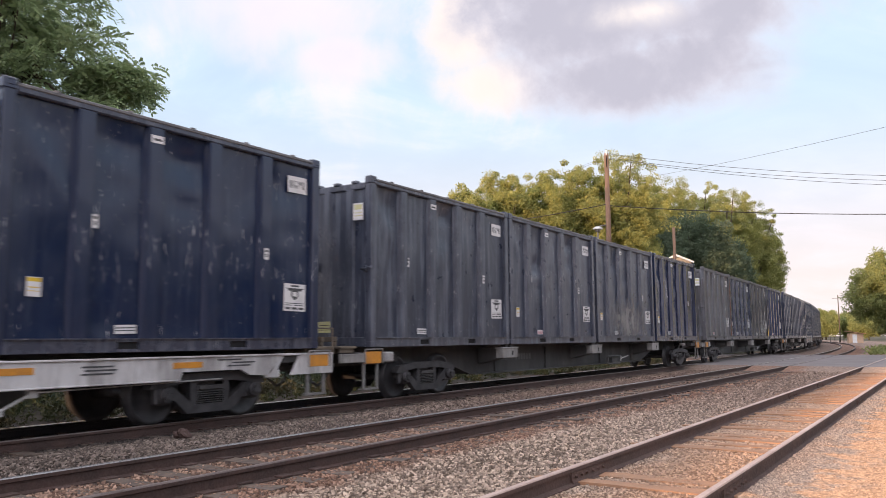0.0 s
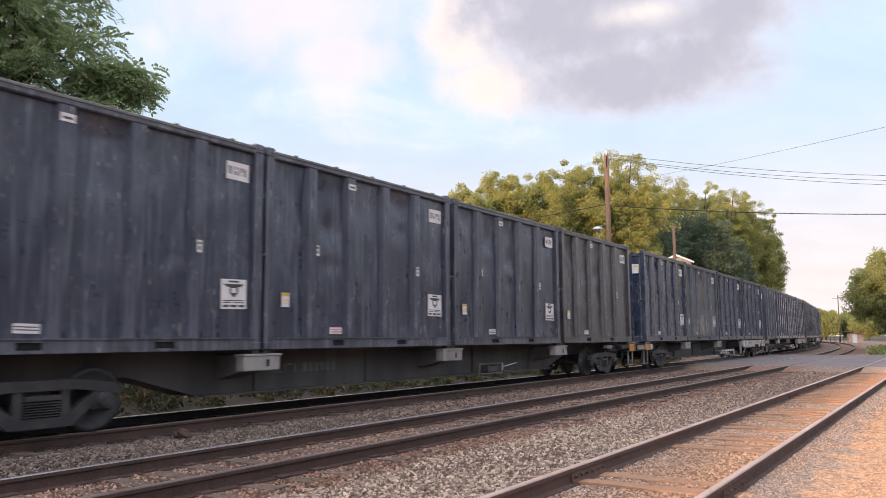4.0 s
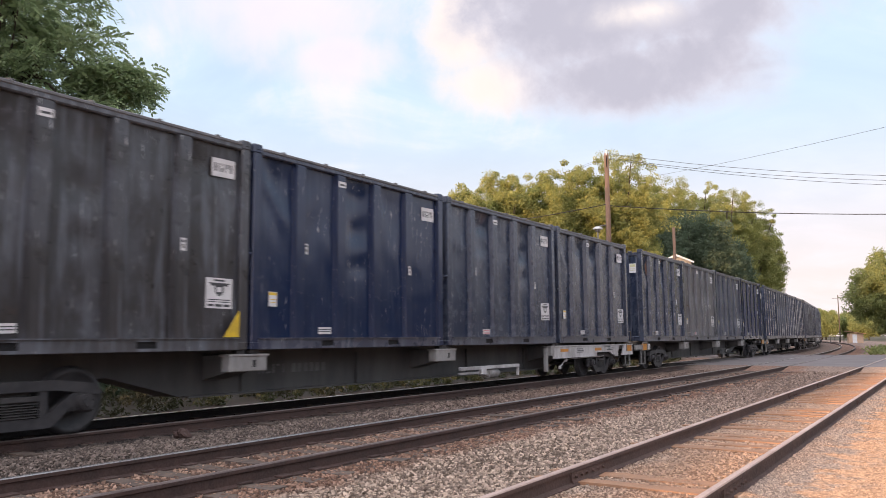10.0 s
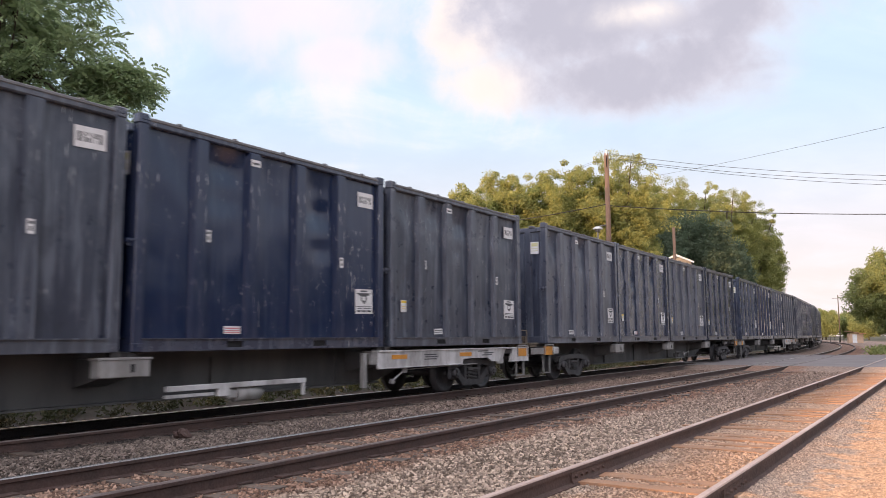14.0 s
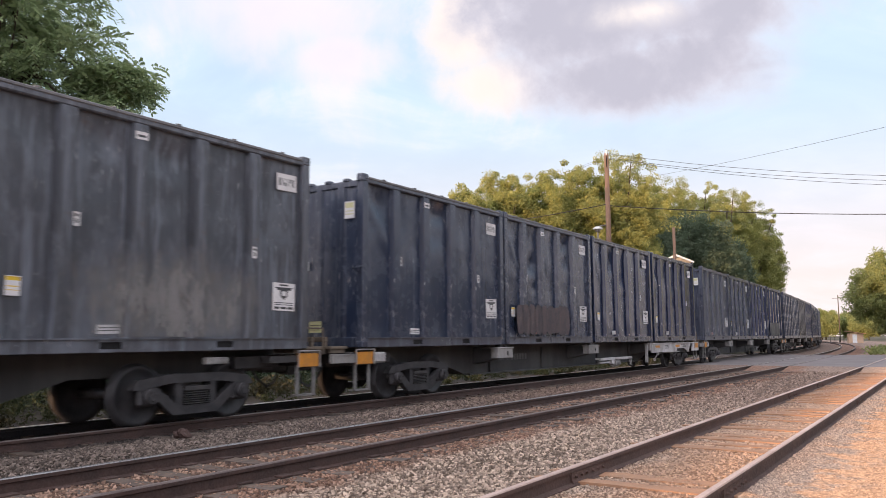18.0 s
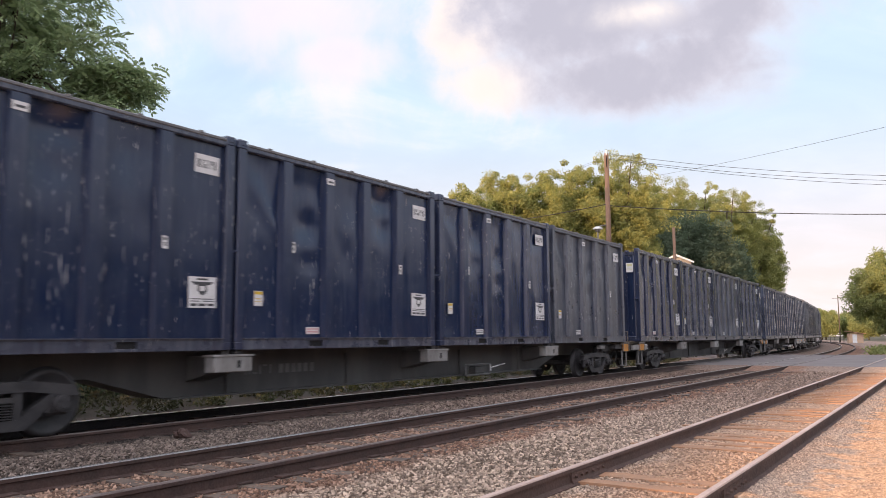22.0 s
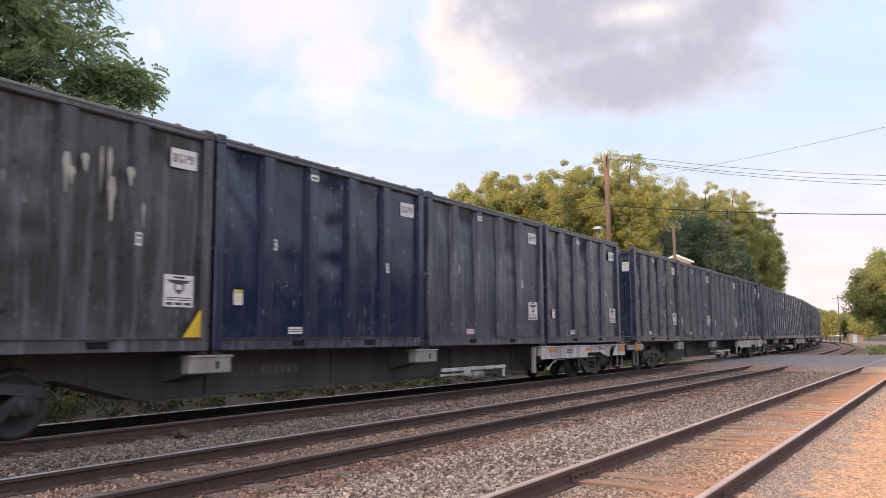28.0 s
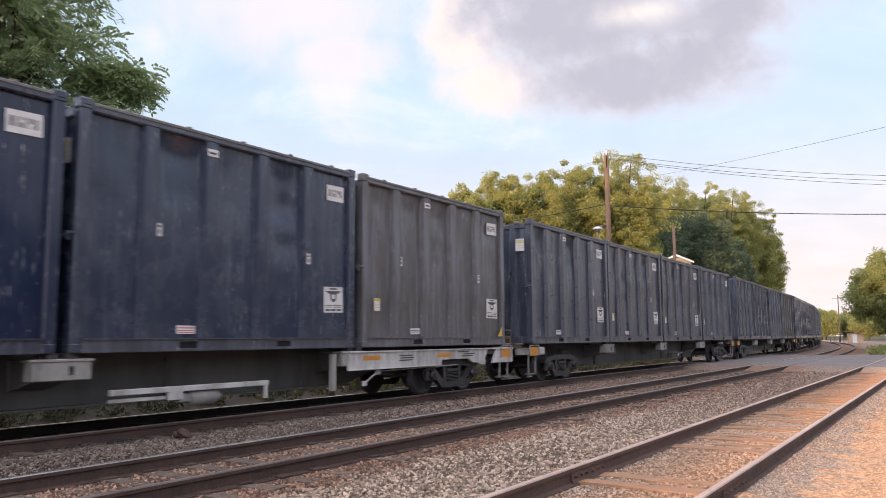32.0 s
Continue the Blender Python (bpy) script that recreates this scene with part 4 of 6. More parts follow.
# ---- the train ----
def dented(seed):
    """A box's sheet body: sides bulged and dented between the ribs, top closed by a sagging cover."""
    bm = bmesh.new()
    L, w = BOX_L / 2 - 0.06, BOX_W / 2 - 0.095
    nx, nz = 62, 28
    noise_at = Vector((seed * 7.3, seed * 3.1, 0))
    grid = {}
    z0, z1 = 0.015, BOX_H - 0.10
    ring = [(x, -w, 0) for x in np.linspace(-L, L, nx)] + [(L, y, 1) for y in np.linspace(-w, w, 14)[1:]] + [(x, w, 2) for x in np.linspace(L, -L, nx)[1:]] + [(-L, y, 3) for y in np.linspace(w, -w, 14)[1:-1]]
    for i, (x, y, side) in enumerate(ring):
        for j in range(nz):
            z = z0 + (z1 - z0) * j / (nz - 1)
            p = Vector((x, y, z))
            fade = min(1.0, min(j, nz - 1 - j) / 3.0)
            d = 0.012 * noise.noise(Vector((x * 0.9, y * 0.9, z * 0.6)) + noise_at)
            # each bay is pressed in a little; dents and aslant creases lie in its upper half
            b = (x + 1.83) / 1.16
            bay = math.sin(math.pi * (b % 1.0)) ** 0.6
            u = (z - z0) / (z1 - z0)
            hit = 0.5 + 0.5 * math.sin(seed * 2.1 + math.floor(b) * 2.7)
            high = min(1.0, max(0.0, (u - 0.35) / 0.35))
            d += 0.030 * high * noise.noise(Vector((x * 2.2, y * 2.2, z * 1.3)) + noise_at) - 0.018 * bay
            d -= bay * 0.055 * hit * max(0.0, u - 0.66) / 0.34
            if x < -1.9:
                d += 0.050 * math.exp(-((u - 0.88 + (x + 2.75) * 0.34) / 0.055) ** 2) * bay * min(1.0, hit + 0.4)
            elif hit > 0.45:
                c = 0.80 - 0.14 * math.sin(seed * 1.3 + math.floor(b) * 1.9)
                d -= 0.080 * hit * math.exp(-((u - c) / 0.075) ** 2 - (((b % 1.0) - 0.55) / 0.28) ** 2)
                d -= 0.032 * hit * math.exp(-((u - c + 0.20) / 0.05) ** 2 - (((b % 1.0) - 0.6) / 0.25) ** 2)
            d = min(d, 0.0) * (0.3 if x > 1.95 else 1.0) * min(1.0, (L - abs(x)) / 0.35)
            d *= fade
            if side in (1, 3) and 0 < abs(y) < w - 0.02:
                p.z = z0 + (z - z0) * (z1 - z0 - 0.06) / (z1 - z0)
            if side in (0, 2) and abs(x) < L - 0.05:
                p.y += d if side == 2 else -d
            grid[i, j] = bm.verts.new(p)
    k = len(ring)
    for i in range(k):
        for j in range(nz - 1):
            bm.faces.new((grid[i, j], grid[(i + 1) % k, j], grid[(i + 1) % k, j + 1], grid[i, j + 1])).smooth = True
    bm.faces.new([grid[i, 0] for i in range(k)][::-1])
    return bm


def roof_cover():
    bm = bmesh.new()
    L, w = BOX_L / 2 - 0.05, BOX_W / 2 - 0.06
    nx, ny = 26, 9
    g = [[bm.verts.new((-L + 2 * L * i / (nx - 1), -w + 2 * w * j / (ny - 1), BOX_H - 0.06 + 0.02 * math.sin(math.pi * j / (ny - 1)) - 0.06 * max(0.0, 1 - min(i, nx - 1 - i) / 1.6) + 0.018 * noise.noise(Vector((i * 0.6, j * 0.7, 3))))) for j in range(ny)] for i in range(nx)]
    for i in range(nx - 1):
        for j in range(ny - 1):
            bm.faces.new((g[i][j], g[i + 1][j], g[i + 1][j + 1], g[i][j + 1])).smooth = True
    bmesh.ops.solidify(bm, geom=bm.faces[:], thickness=0.03)
    return bm


RIBS = (-1.83, -0.67, 0.49, 1.65)


def box_parts():
    """The meshes of a waste box, shared by every box of the train."""
    p = {}
    L, w, H = BOX_L / 2, BOX_W / 2, BOX_H
    # a pressed rib with sloping flanks
    bm = bmesh.new()
    prism(bm, [(-0.165, 0.06), (-0.125, -0.07), (0.125, -0.07), (0.165, 0.06)], 0.2, H - 0.13, "z")
    bmesh.ops.bevel(bm, geom=[e for e in bm.edges if abs(e.verts[0].co.z - e.verts[1].co.z) > 1], offset=0.012, segments=2, affect="EDGES")
    p["rib"] = mesh_of(bm, "rib", PAINT)
    bm = bmesh.new()
    box(bm, -0.09, 0.09, -0.075, 0.09, 0.0, H, 0.012)
    box(bm, -0.098, 0.085, -0.083, 0.08, 0.0, 0.125, 0.01)
    box(bm, -0.115, 0.095, -0.088, 0.09, H - 0.11, H + 0.055, 0.02)
    box(bm, -0.05, 0.05, -0.096, -0.08, H - 0.055, H + 0.02, 0.01)
    p["post"] = mesh_of(bm, "corner_post", PAINT)
    bm = bmesh.new()
    box(bm, -L + 0.17, L - 0.17, -0.07, 0.03, H - 0.13, H - 0.01, 0.02)
    box(bm, -L + 0.2, L - 0.2, -0.085, -0.05, H - 0.05, H + 0.005, 0.012)
    for k in range(5):
        x = -2.3 + 1.15 * k
        box(bm, x - 0.035, x + 0.035, -0.09, 0.0, H - 0.02, H + 0.03, 0.008)
    me = mesh_of(bm, "top_rail", PAINT)
    # top faces painted pale for the sky's highlight, with some dust
    me.materials.append(M_EDGE)
    for f in me.polygons:
        f.material_index = 1 if f.center.z > H - 0.045 else 0
    p["top_rail"] = me
    bm = bmesh.new()
    cut = (-L + 0.17, -1.23, -0.87, 0.87, 1.23, L - 0.17)
    for a, b in ((0, 1), (2, 3), (4, 5)):
        box(bm, cut[a], cut[b], -0.075, 0.03, 0.0, 0.19)
    for a, b in ((1, 2), (3, 4)):
        box(bm, cut[a], cut[b], -0.075, 0.03, 0.0, 0.045)
        box(bm, cut[a], cut[b], -0.075, 0.03, 0.145, 0.19)
    box(bm, cut[0], cut[5], -0.105, -0.06, 0.182, 0.200)
    me = mesh_of(bm, "bottom_rail", PAINT)
    # the lip's top is painted pale where it would catch the sky
    me.materials.append(M_EDGE)
    for f in me.polygons:
        f.material_index = 1 if f.center.z > 0.196 else 0
    p["bottom_rail"] = me
    bm = bmesh.new()
    box(bm, -0.18, 0.18, -0.02, 0.6, 0.045, 0.145)
    p["pocket"] = mesh_of(bm, "fork_pocket", M_HOLE)
    # end wall members
    bm = bmesh.new()
    prism(bm, [(0.03, -0.14), (-0.055, -0.085), (-0.055, 0.085), (0.03, 0.14)], 0.2, H - 0.18, "z")
    p["end_rib"] = mesh_of(bm, "end_rib", PAINT)
    bm = bmesh.new()
    box(bm, -0.06, 0.05, -w + 0.17, w - 0.17, H - 0.21, H - 0.07, 0.02)
    for k in range(4):
        y = -0.75 + 0.5 * k
        box(bm, -0.085, 0.06, y - 0.08, y + 0.08, H - 0.09, H - 0.015, 0.02)
    p["end_header"] = mesh_of(bm, "end_header", PAINT)
    p["end_sill"] = mesh_of(box(bmesh.new(), -0.06, 0.05, -w + 0.17, w - 0.17, 0.0, 0.2, 0.015), "end_sill", PAINT)
    bm = bmesh.new()
    rod(bm, (-0.12, -0.06, 1.62), (-0.12, 0.09, 1.60), 0.022)
    rod(bm, (-0.12, -0.06, 1.62), (-0.02, -0.10, 1.66), 0.018)
    box(bm, -0.1, -0.02, -0.02, 0.06, 1.55, 1.68, 0.01)
    p["latch"] = mesh_of(bm, "door_latch", PAINT)
    p["roof"] = mesh_of(roof_cover(), "roof_cover", PAINT)
    p["body"] = [mesh_of(dented(k), "body", PAINT) for k in range(6)]
    return p


def placard(w, h, bars, ink, tall=0.004):
    """A thin white plate standing in the x-z plane and facing -y, its print as bars laid into its one sheet."""
    xs = sorted({0.0, 1.0, *(b[0] for b in bars), *(b[1] for b in bars)})
    zs = sorted({0.0, 1.0, *(b[2] for b in bars), *(b[3] for b in bars)})
    bm = bmesh.new()
    g = [[bm.verts.new((w * (x - 0.5), -tall, h * (z - 0.5))) for z in zs] for x in xs]
    for i in range(len(xs) - 1):
        for k in range(len(zs) - 1):
            f = bm.faces.new((g[i][k], g[i + 1][k], g[i + 1][k + 1], g[i][k + 1]))
            x, z = (xs[i] + xs[i + 1]) / 2, (zs[k] + zs[k + 1]) / 2
            f.material_index = int(any(a < x < b and c < z < d for a, b, c, d in bars))
    # turned-down rim
    rim = [v for v in g[0]] + [r[-1] for r in g[1:]] + [v for v in g[-1][-2::-1]] + [r[0] for r in g[-2:0:-1]]
    low = [bm.verts.new((v.co.x, 0.0, v.co.z)) for v in rim]
    for i in range(len(rim)):
        j = (i + 1) % len(rim)
        bm.faces.new((rim[i], rim[j], low[j], low[i]))
    me = bpy.data.meshes.new("placard")
    bm.to_mesh(me)
    bm.free()
    me.materials.append(M_PLACARD)
    me.materials.append(ink)
    return me


# winged shield above rows of small print
SHIELD_BARS = [(0.30, 0.70, 0.89, 0.95), (0.10, 0.90, 0.80, 0.84), (0.18, 0.36, 0.74, 0.80), (0.64, 0.82, 0.74, 0.80), (0.33, 0.67, 0.70, 0.80), (0.33, 0.40, 0.52, 0.70), (0.60, 0.67, 0.52, 0.70), (0.38, 0.62, 0.46, 0.54), (0.44, 0.56, 0.41, 0.46), (0.08, 0.92, 0.27, 0.30), (0.08, 0.40, 0.20, 0.23), (0.48, 0.92, 0.20, 0.23), (0.08, 0.30, 0.06, 0.14), (0.36, 0.62, 0.06, 0.14), (0.68, 0.92, 0.06, 0.14)]
NUMBER_BARS = [(0.10 + 0.138 * i + dx, 0.10 + 0.138 * i + dx + w, z0, z1) for i, (dx, w, z0, z1) in enumerate([(0.0, 0.085, 0.28, 0.74), (0.0, 0.03, 0.28, 0.74), (0.0, 0.09, 0.28, 0.50), (0.02, 0.05, 0.28, 0.74), (0.0, 0.09, 0.50, 0.74), (0.01, 0.07, 0.28, 0.74)])]
NUMBER_BARS += [(0.10 + 0.138 * i + dx, 0.10 + 0.138 * i + dx + w, z0, z1) for i, dx, w, z0, z1 in ((1, 0.055, 0.03, 0.28, 0.74), (2, 0.0, 0.03, 0.56, 0.74), (2, 0.06, 0.03, 0.62, 0.74), (4, 0.06, 0.03, 0.28, 0.44))]
BOXES = box_parts()
PLATES = {
    "number": placard(0.50, 0.31, NUMBER_BARS, M_INK),
    "shield": placard(0.56, 0.50, SHIELD_BARS, M_INK),
    "tag": placard(0.10, 0.20, [(0.2, 0.8, 0.66, 0.86), (0.3, 0.7, 0.2, 0.5)], M_INK),
    "notice": placard(0.20, 0.26, [(0.03, 0.97, 0.76, 0.96), (0.14, 0.86, 0.44, 0.50), (0.14, 0.86, 0.26, 0.30)], M_YELLOW),
    "end_notice": placard(0.27, 0.36, [(0.1, 0.9, 0.62, 0.92), (0.1, 0.9, 0.40, 0.46), (0.1, 0.9, 0.22, 0.28)], M_SALLOW),
    "low_notice": placard(0.34, 0.24, [(0.1, 0.9, 0.62, 0.70), (0.1, 0.9, 0.40, 0.46), (0.1, 0.9, 0.22, 0.28)], M_TAN),
    "stripe": placard(0.36, 0.13, [(0.04, 0.96, 0.64, 0.80), (0.04, 0.96, 0.34, 0.48), (0.04, 0.96, 0.10, 0.22)], M_PINK),
    "stripe_grey": placard(0.36, 0.13, [(0.04, 0.96, 0.60, 0.72), (0.04, 0.96, 0.30, 0.42)], M_INK),
    "small": placard(0.22, 0.12, [(0.15, 0.85, 0.3, 0.6)], M_INK),
}
PLATES["low_notice"].materials[0] = M_SALLOW
FACE = -BOX_W / 2 - 0.002        # plane of the ribs' faces on the track side
SKIN = -BOX_W / 2 + 0.088        # plane of the sheet between them


def waste_box(kind, detail):
    """One waste box; its origin is on the ground line of its leading end's middle. kind picks dents and plates."""
    root = new("waste_container")
    root["category"] = "container"
    root["group"] = "waste containers of the train"
    r = random.Random(kind * 31 + 7)
    L, w = BOX_L / 2, BOX_W / 2
    paint = [part("body", BOXES["body"][kind % 6], None, root)]
    for x in RIBS:
        o = part("rib", BOXES["rib"], None, root)
        o.matrix_basis = pose(x, -w + 0.075, 0)
    for sx in (-1, 1):
        for sy in (-1, 1):
            o = part("corner_post", BOXES["post"], None, root)
            o.matrix_basis = pose(sx * (L - 0.09), sy * (w - 0.078), 0, 0, 0, 0 if sy < 0 else 180)
    for sy in (-1, 1):
        o = part("top_rail", BOXES["top_rail"], None, root)
        o.matrix_basis = pose(0, sy * (w - 0.075), 0, 0, 0, 0 if sy < 0 else 180)
        o = part("bottom_rail", BOXES["bottom_rail"], None, root)
        o.matrix_basis = pose(0, sy * (w - 0.077), 0, 0, 0, 0 if sy < 0 else 180)
    for sx in (-1, 1):
        for name, key in (("end_header", "end_header"), ("end_sill", "end_sill")):
            o = part(name, BOXES[key], None, root)
            o.matrix_basis = pose(sx * (L - 0.07), 0, 0, 0, 0, 0 if sx < 0 else 180)
    part("roof_cover", BOXES["roof"], None, root, "dark sheet cover over the load")
    if detail:
        for x in RIBS:
            o = part("rib", BOXES["rib"], None, root)
            o.matrix_basis = pose(x, w - 0.075, 0, 0, 0, 180)
        for sx in (-1, 1):
            for y in (-0.62, 0.0, 0.62):
                o = part("end_rib", BOXES["end_rib"], None, root)
                o.matrix_basis = pose(sx * (L - 0.06), y, 0, 0, 0, 0 if sx < 0 else 180)
        o = part("door_latch", BOXES["latch"], None, root)
        o.matrix_basis = pose(-L + 0.02, -w + 0.1, 0)
        for x in (-1.05, 1.05):
            o = part("fork_pocket", BOXES["pocket"], None, root, "dark fork pocket")
            o.matrix_basis = pose(x, -w + 0.05, 0)

        def stick(key, x, y, z, turn=0, name="placard", label=""):
            o = part(name, PLATES[key], None, root, label)
            if kind > 5 and turn == 0:
                x = -x
            o.matrix_basis = pose(x, y, z, 0, r.uniform(-1.5, 1.5), turn)
        stick("number", 2.50, SKIN, 3.03, label="white number plate with worn dark print")
        if r.random() < 0.88:
            stick("shield", 2.47, SKIN, 0.93, label="white owner plate with a dark winged shield")
        stick("tag", -1.62, SKIN - 0.02, 1.85, name="tag")
        stick("tag", 1.65, FACE, 1.66, name="tag")
        if r.random() < 0.75:
            stick("notice", -2.45, SKIN, 0.88, name="notice", label="white notice with a yellow head")
        stick("stripe" if r.random() < 0.45 else "stripe_grey", -1.05, SKIN, 0.33, name="warning_plate")
        if r.random() < 0.5:
            stick("small", -0.67, FACE, 3.22, name="tag")
        stick("end_notice", -L + 0.005, -w + 0.36, 2.84, -90, label="pale yellow plate on the end wall")
        stick("tag", -L + 0.005, 0.28, 1.72, -90, name="tag")
        stick("low_notice", -L + 0.005, 0.05, 0.42, -90, name="notice", label="tan notice plate")
        if r.random() < 0.4:
            stick("notice", -L + 0.005, -0.28, 0.46, -90, name="notice")
    return root


# paint of the boxes: clean navy, dusty navy, grey, brown-black, rusty, pale dust
TONES = {"w": (0.088, 0.083, 0.082), "n": (0.0085, 0.0180, 0.054), "d": (0.019, 0.0285, 0.056), "g": (0.032, 0.039, 0.063), "b": (0.034, 0.031, 0.031), "r": (0.036, 0.031, 0.034), "p": (0.050, 0.055, 0.066)}
DUST = {"w": 9, "n": 1, "d": 3, "g": 6, "b": 6, "r": 9, "p": 10}
WORDS = {"w": "pale brownish-grey steel waste container, scoured and streaked", "n": "navy blue painted steel waste container, glossy and dented", "d": "dusty dark blue steel waste container with scuffed ribs", "g": "faded blue-grey steel waste container, streaked with grime", "b": "brown-black grimy steel waste container with worn plates", "r": "rust-stained brown steel waste container with patched panels", "p": "blue-grey steel waste container under a pale film of dust"}
LEAD = 1   # unseen cars added ahead, to keep the low sun off the ballast at the start
# car by car, those gone by first, then the one that leaves at the start: paint of its four boxes, and whether it has white side skirts
CONSIST = "gddg0 dgdn1 gggn0 wdbn0 dgnd1 gggb0 dpdd1 gndd1 rddb1 ndng0 bndd1 dwgn0 dgdd0 ggng1 gdgd0 dndg1 gdnp0 ddnn1 gdnn0 ddbn0 nnng0 ndgd0 dddd1 gdnb1 dgdn0 bngd1 dgpd1 gddd1 gndw1 gggg0 gdgb0 dndg1 gddg0 dgdn0 gbdg1".split()


def frame_parts():
    """The meshes of the flat cars."""
    p = {}
    half = CAR_PITCH / 2
    # deep centre sill, fish-bellied between the bogies
    out = [(-half + 0.75, 0.72), (-8.3, 0.72), (-6.9, 0.34), (6.9, 0.34), (8.3, 0.72), (half - 0.75, 0.72), (half - 0.75, 1.11), (-half + 0.75, 1.11)]
    bm = bmesh.new()
    prism(bm, out, -0.34, 0.34, "y")
    for y in (-0.42, 0.42):
        prism(bm, [(-6.9, 0.33), (6.9, 0.33), (6.9, 0.36), (-6.9, 0.36)], y - 0.1, y + 0.1, "y")
    for k in (-5.6, -2.3, 2.3, 5.6):
        box(bm, k - 0.02, k + 0.02, -0.40, 0.40, 0.36, 1.0)
    p["sill"] = mesh_of(bm, "centre_sill", M_SILL)
    bm = bmesh.new()
    bars = [(0.00, 0.02, 0, 1), (0.05, 0.07, 0, 1), (0.10, 0.16, 0.0, 0.2), (0.19, 0.21, 0, 1), (0.24, 0.29, 0.8, 1), (0.33, 0.35, 0, 1), (0.46, 0.52, 0, 1), (0.55, 0.61, 0, 1), (0.64, 0.70, 0, 1), (0.73, 0.79, 0, 1), (0.82, 0.88, 0, 1), (0.92, 0.98, 0, 1)]
    for a, b, z0, z1 in bars:
        box(bm, 1.9 * (a - 0.5), 1.9 * (b - 0.5), -0.004, 0.0, 0.17 * z0, 0.17 * z1)
    p["stencil"] = mesh_of(bm, "stencil_marks", M_EDGE)
    # cross bearer with twist-lock pads under a joint of two boxes
    bm = bmesh.new()
    prism(bm, [(-1.16, 0.80), (-0.34, 0.60), (0.34, 0.60), (1.16, 0.80), (1.16, 1.02), (-1.16, 1.02)], -0.26, 0.26, "x")
    p["bearer"] = mesh_of(bm, "cross_bearer", M_SILL)
    bm = bmesh.new()
    box(bm, -0.42, 0.42, -0.06, 0.16, 0.76, 1.03, 0.012)
    box(bm, -0.45, 0.45, -0.075, 0.18, 1.01, 1.05, 0.008)
    p["pad"] = mesh_of(bm, "lock_pad", M_CARGREY)
    # no hole is cut: a thin black block stands for its shade
    p["hole"] = mesh_of(prism(bmesh.new(), [(-0.03, 0.83), (0.03, 0.83), (0.035, 0.95), (-0.035, 0.95)], -0.064, -0.05, "y"), "lock_hole", M_HOLE)
    bm = bmesh.new()
    box(bm, -0.08, 0.08, -0.08, 0.08, 1.03, 1.125, 0.01)
    p["cone"] = mesh_of(bm, "lock_cone", M_STEEL)
    # end platform
    bm = bmesh.new()
    box(bm, 0.0, 1.0, -1.15, 1.15, 0.88, 1.0)
    box(bm, 0.0, 0.12, -1.1, 1.1, 0.80, 1.03, 0.01)
    box(bm, 0.55, 1.6, -0.9, -0.78, 0.8, 1.0)
    box(bm, 0.55, 1.6, 0.78, 0.9, 0.8, 1.0)
    p["platform"] = mesh_of(bm, "end_platform", M_STEEL)
    bm = bmesh.new()
    box(bm, 0.05, 0.55, -1.05, 1.05, 1.10, 1.15, 0.008)
    for k in range(9):
        box(bm, 0.08, 0.52, -1.0 + 0.24 * k, -0.96 + 0.24 * k, 1.02, 1.10)
    box(bm, 0.10, 0.18, -0.85, 0.85, 1.24, 1.34, 0.01)
    for y in (-0.8, 0.8):
        box(bm, 0.11, 0.17, y - 0.04, y + 0.04, 1.0, 1.26)
    p["walkway"] = mesh_of(bm, "crossover_walkway", M_TAN)
    bm = bmesh.new()
    rod(bm, (0.0, -0.62, 1.02), (0.0, -0.62, 1.38), 0.03, sides=8)
    lathe(bm, [(0.19, -0.015), (0.215, 0.0), (0.19, 0.015)], (0.0, -0.66, 1.42), 18)
    for k in range(3):
        ang = 2.094 * k
        rod(bm, (0, -0.66, 1.42), (0.2 * math.cos(ang), -0.66, 1.42 + 0.2 * math.sin(ang)), 0.014, sides=5)
    p["brake_wheel"] = mesh_of(bm, "brake_wheel", M_TAN)
    bm = bmesh.new()
    box(bm, -0.27, 0.27, -0.012, 0.02, 0.79, 1.035, 0.006)
    p["plate"] = mesh_of(bm, "side_plate", M_ORANGE)
    bm = bmesh.new()
    for q in (((-0.29, 0, 0.78), (-0.29, 0, 1.08)), ((0.29, 0, 0.78), (0.29, 0, 1.08)), ((-0.29, 0, 1.08), (0.29, 0, 1.08))):
        rod(bm, (q[0][0], -0.02, q[0][2]), (q[1][0], -0.02, q[1][2]), 0.014, sides=6)
    p["grab"] = mesh_of(bm, "grab_iron", M_CARGREY)
    bm = bmesh.new()
    box(bm, -0.19, 0.19, -0.02, 0.12, 0.80, 1.02, 0.03)
    for k in range(3):
        box(bm, -0.17, 0.17, -0.03, -0.018, 0.84 + 0.06 * k, 0.855 + 0.06 * k)
    p["bracket"] = mesh_of(bm, "push_pole_bracket", M_CARWHITE)
    bm = bmesh.new()
    box(bm, -0.72, 0.02, -0.03, 0.05, 0.82, 1.0, 0.008)
    box(bm, -0.72, 0.02, -0.045, -0.028, 0.975, 1.0)
    p["beam"] = mesh_of(bm, "end_beam", M_CARGREY)
    bm = bmesh.new()
    box(bm, -0.22, 0.22, -0.05, 0.1, 0.90, 1.01, 0.012)
    box(bm, -0.12, 0.12, -0.062, -0.048, 0.935, 0.975)
    p["end_pad"] = mesh_of(bm, "lock_pad", M_CARGREY)
    bm = bmesh.new()
    prism(bm, [(-0.62, 0.66), (0.5, 0.66), (0.5, 1.04), (-0.40, 1.04)], -0.03, 0.02, "y")
    box(bm, -1.15, 0.5, -0.05, 0.02, 1.005, 1.045, 0.006)
    prism(bm, [(-1.12, 0.72), (-0.98, 0.72), (-0.78, 1.01), (-0.92, 1.01)], 0.0, 0.04, "y")
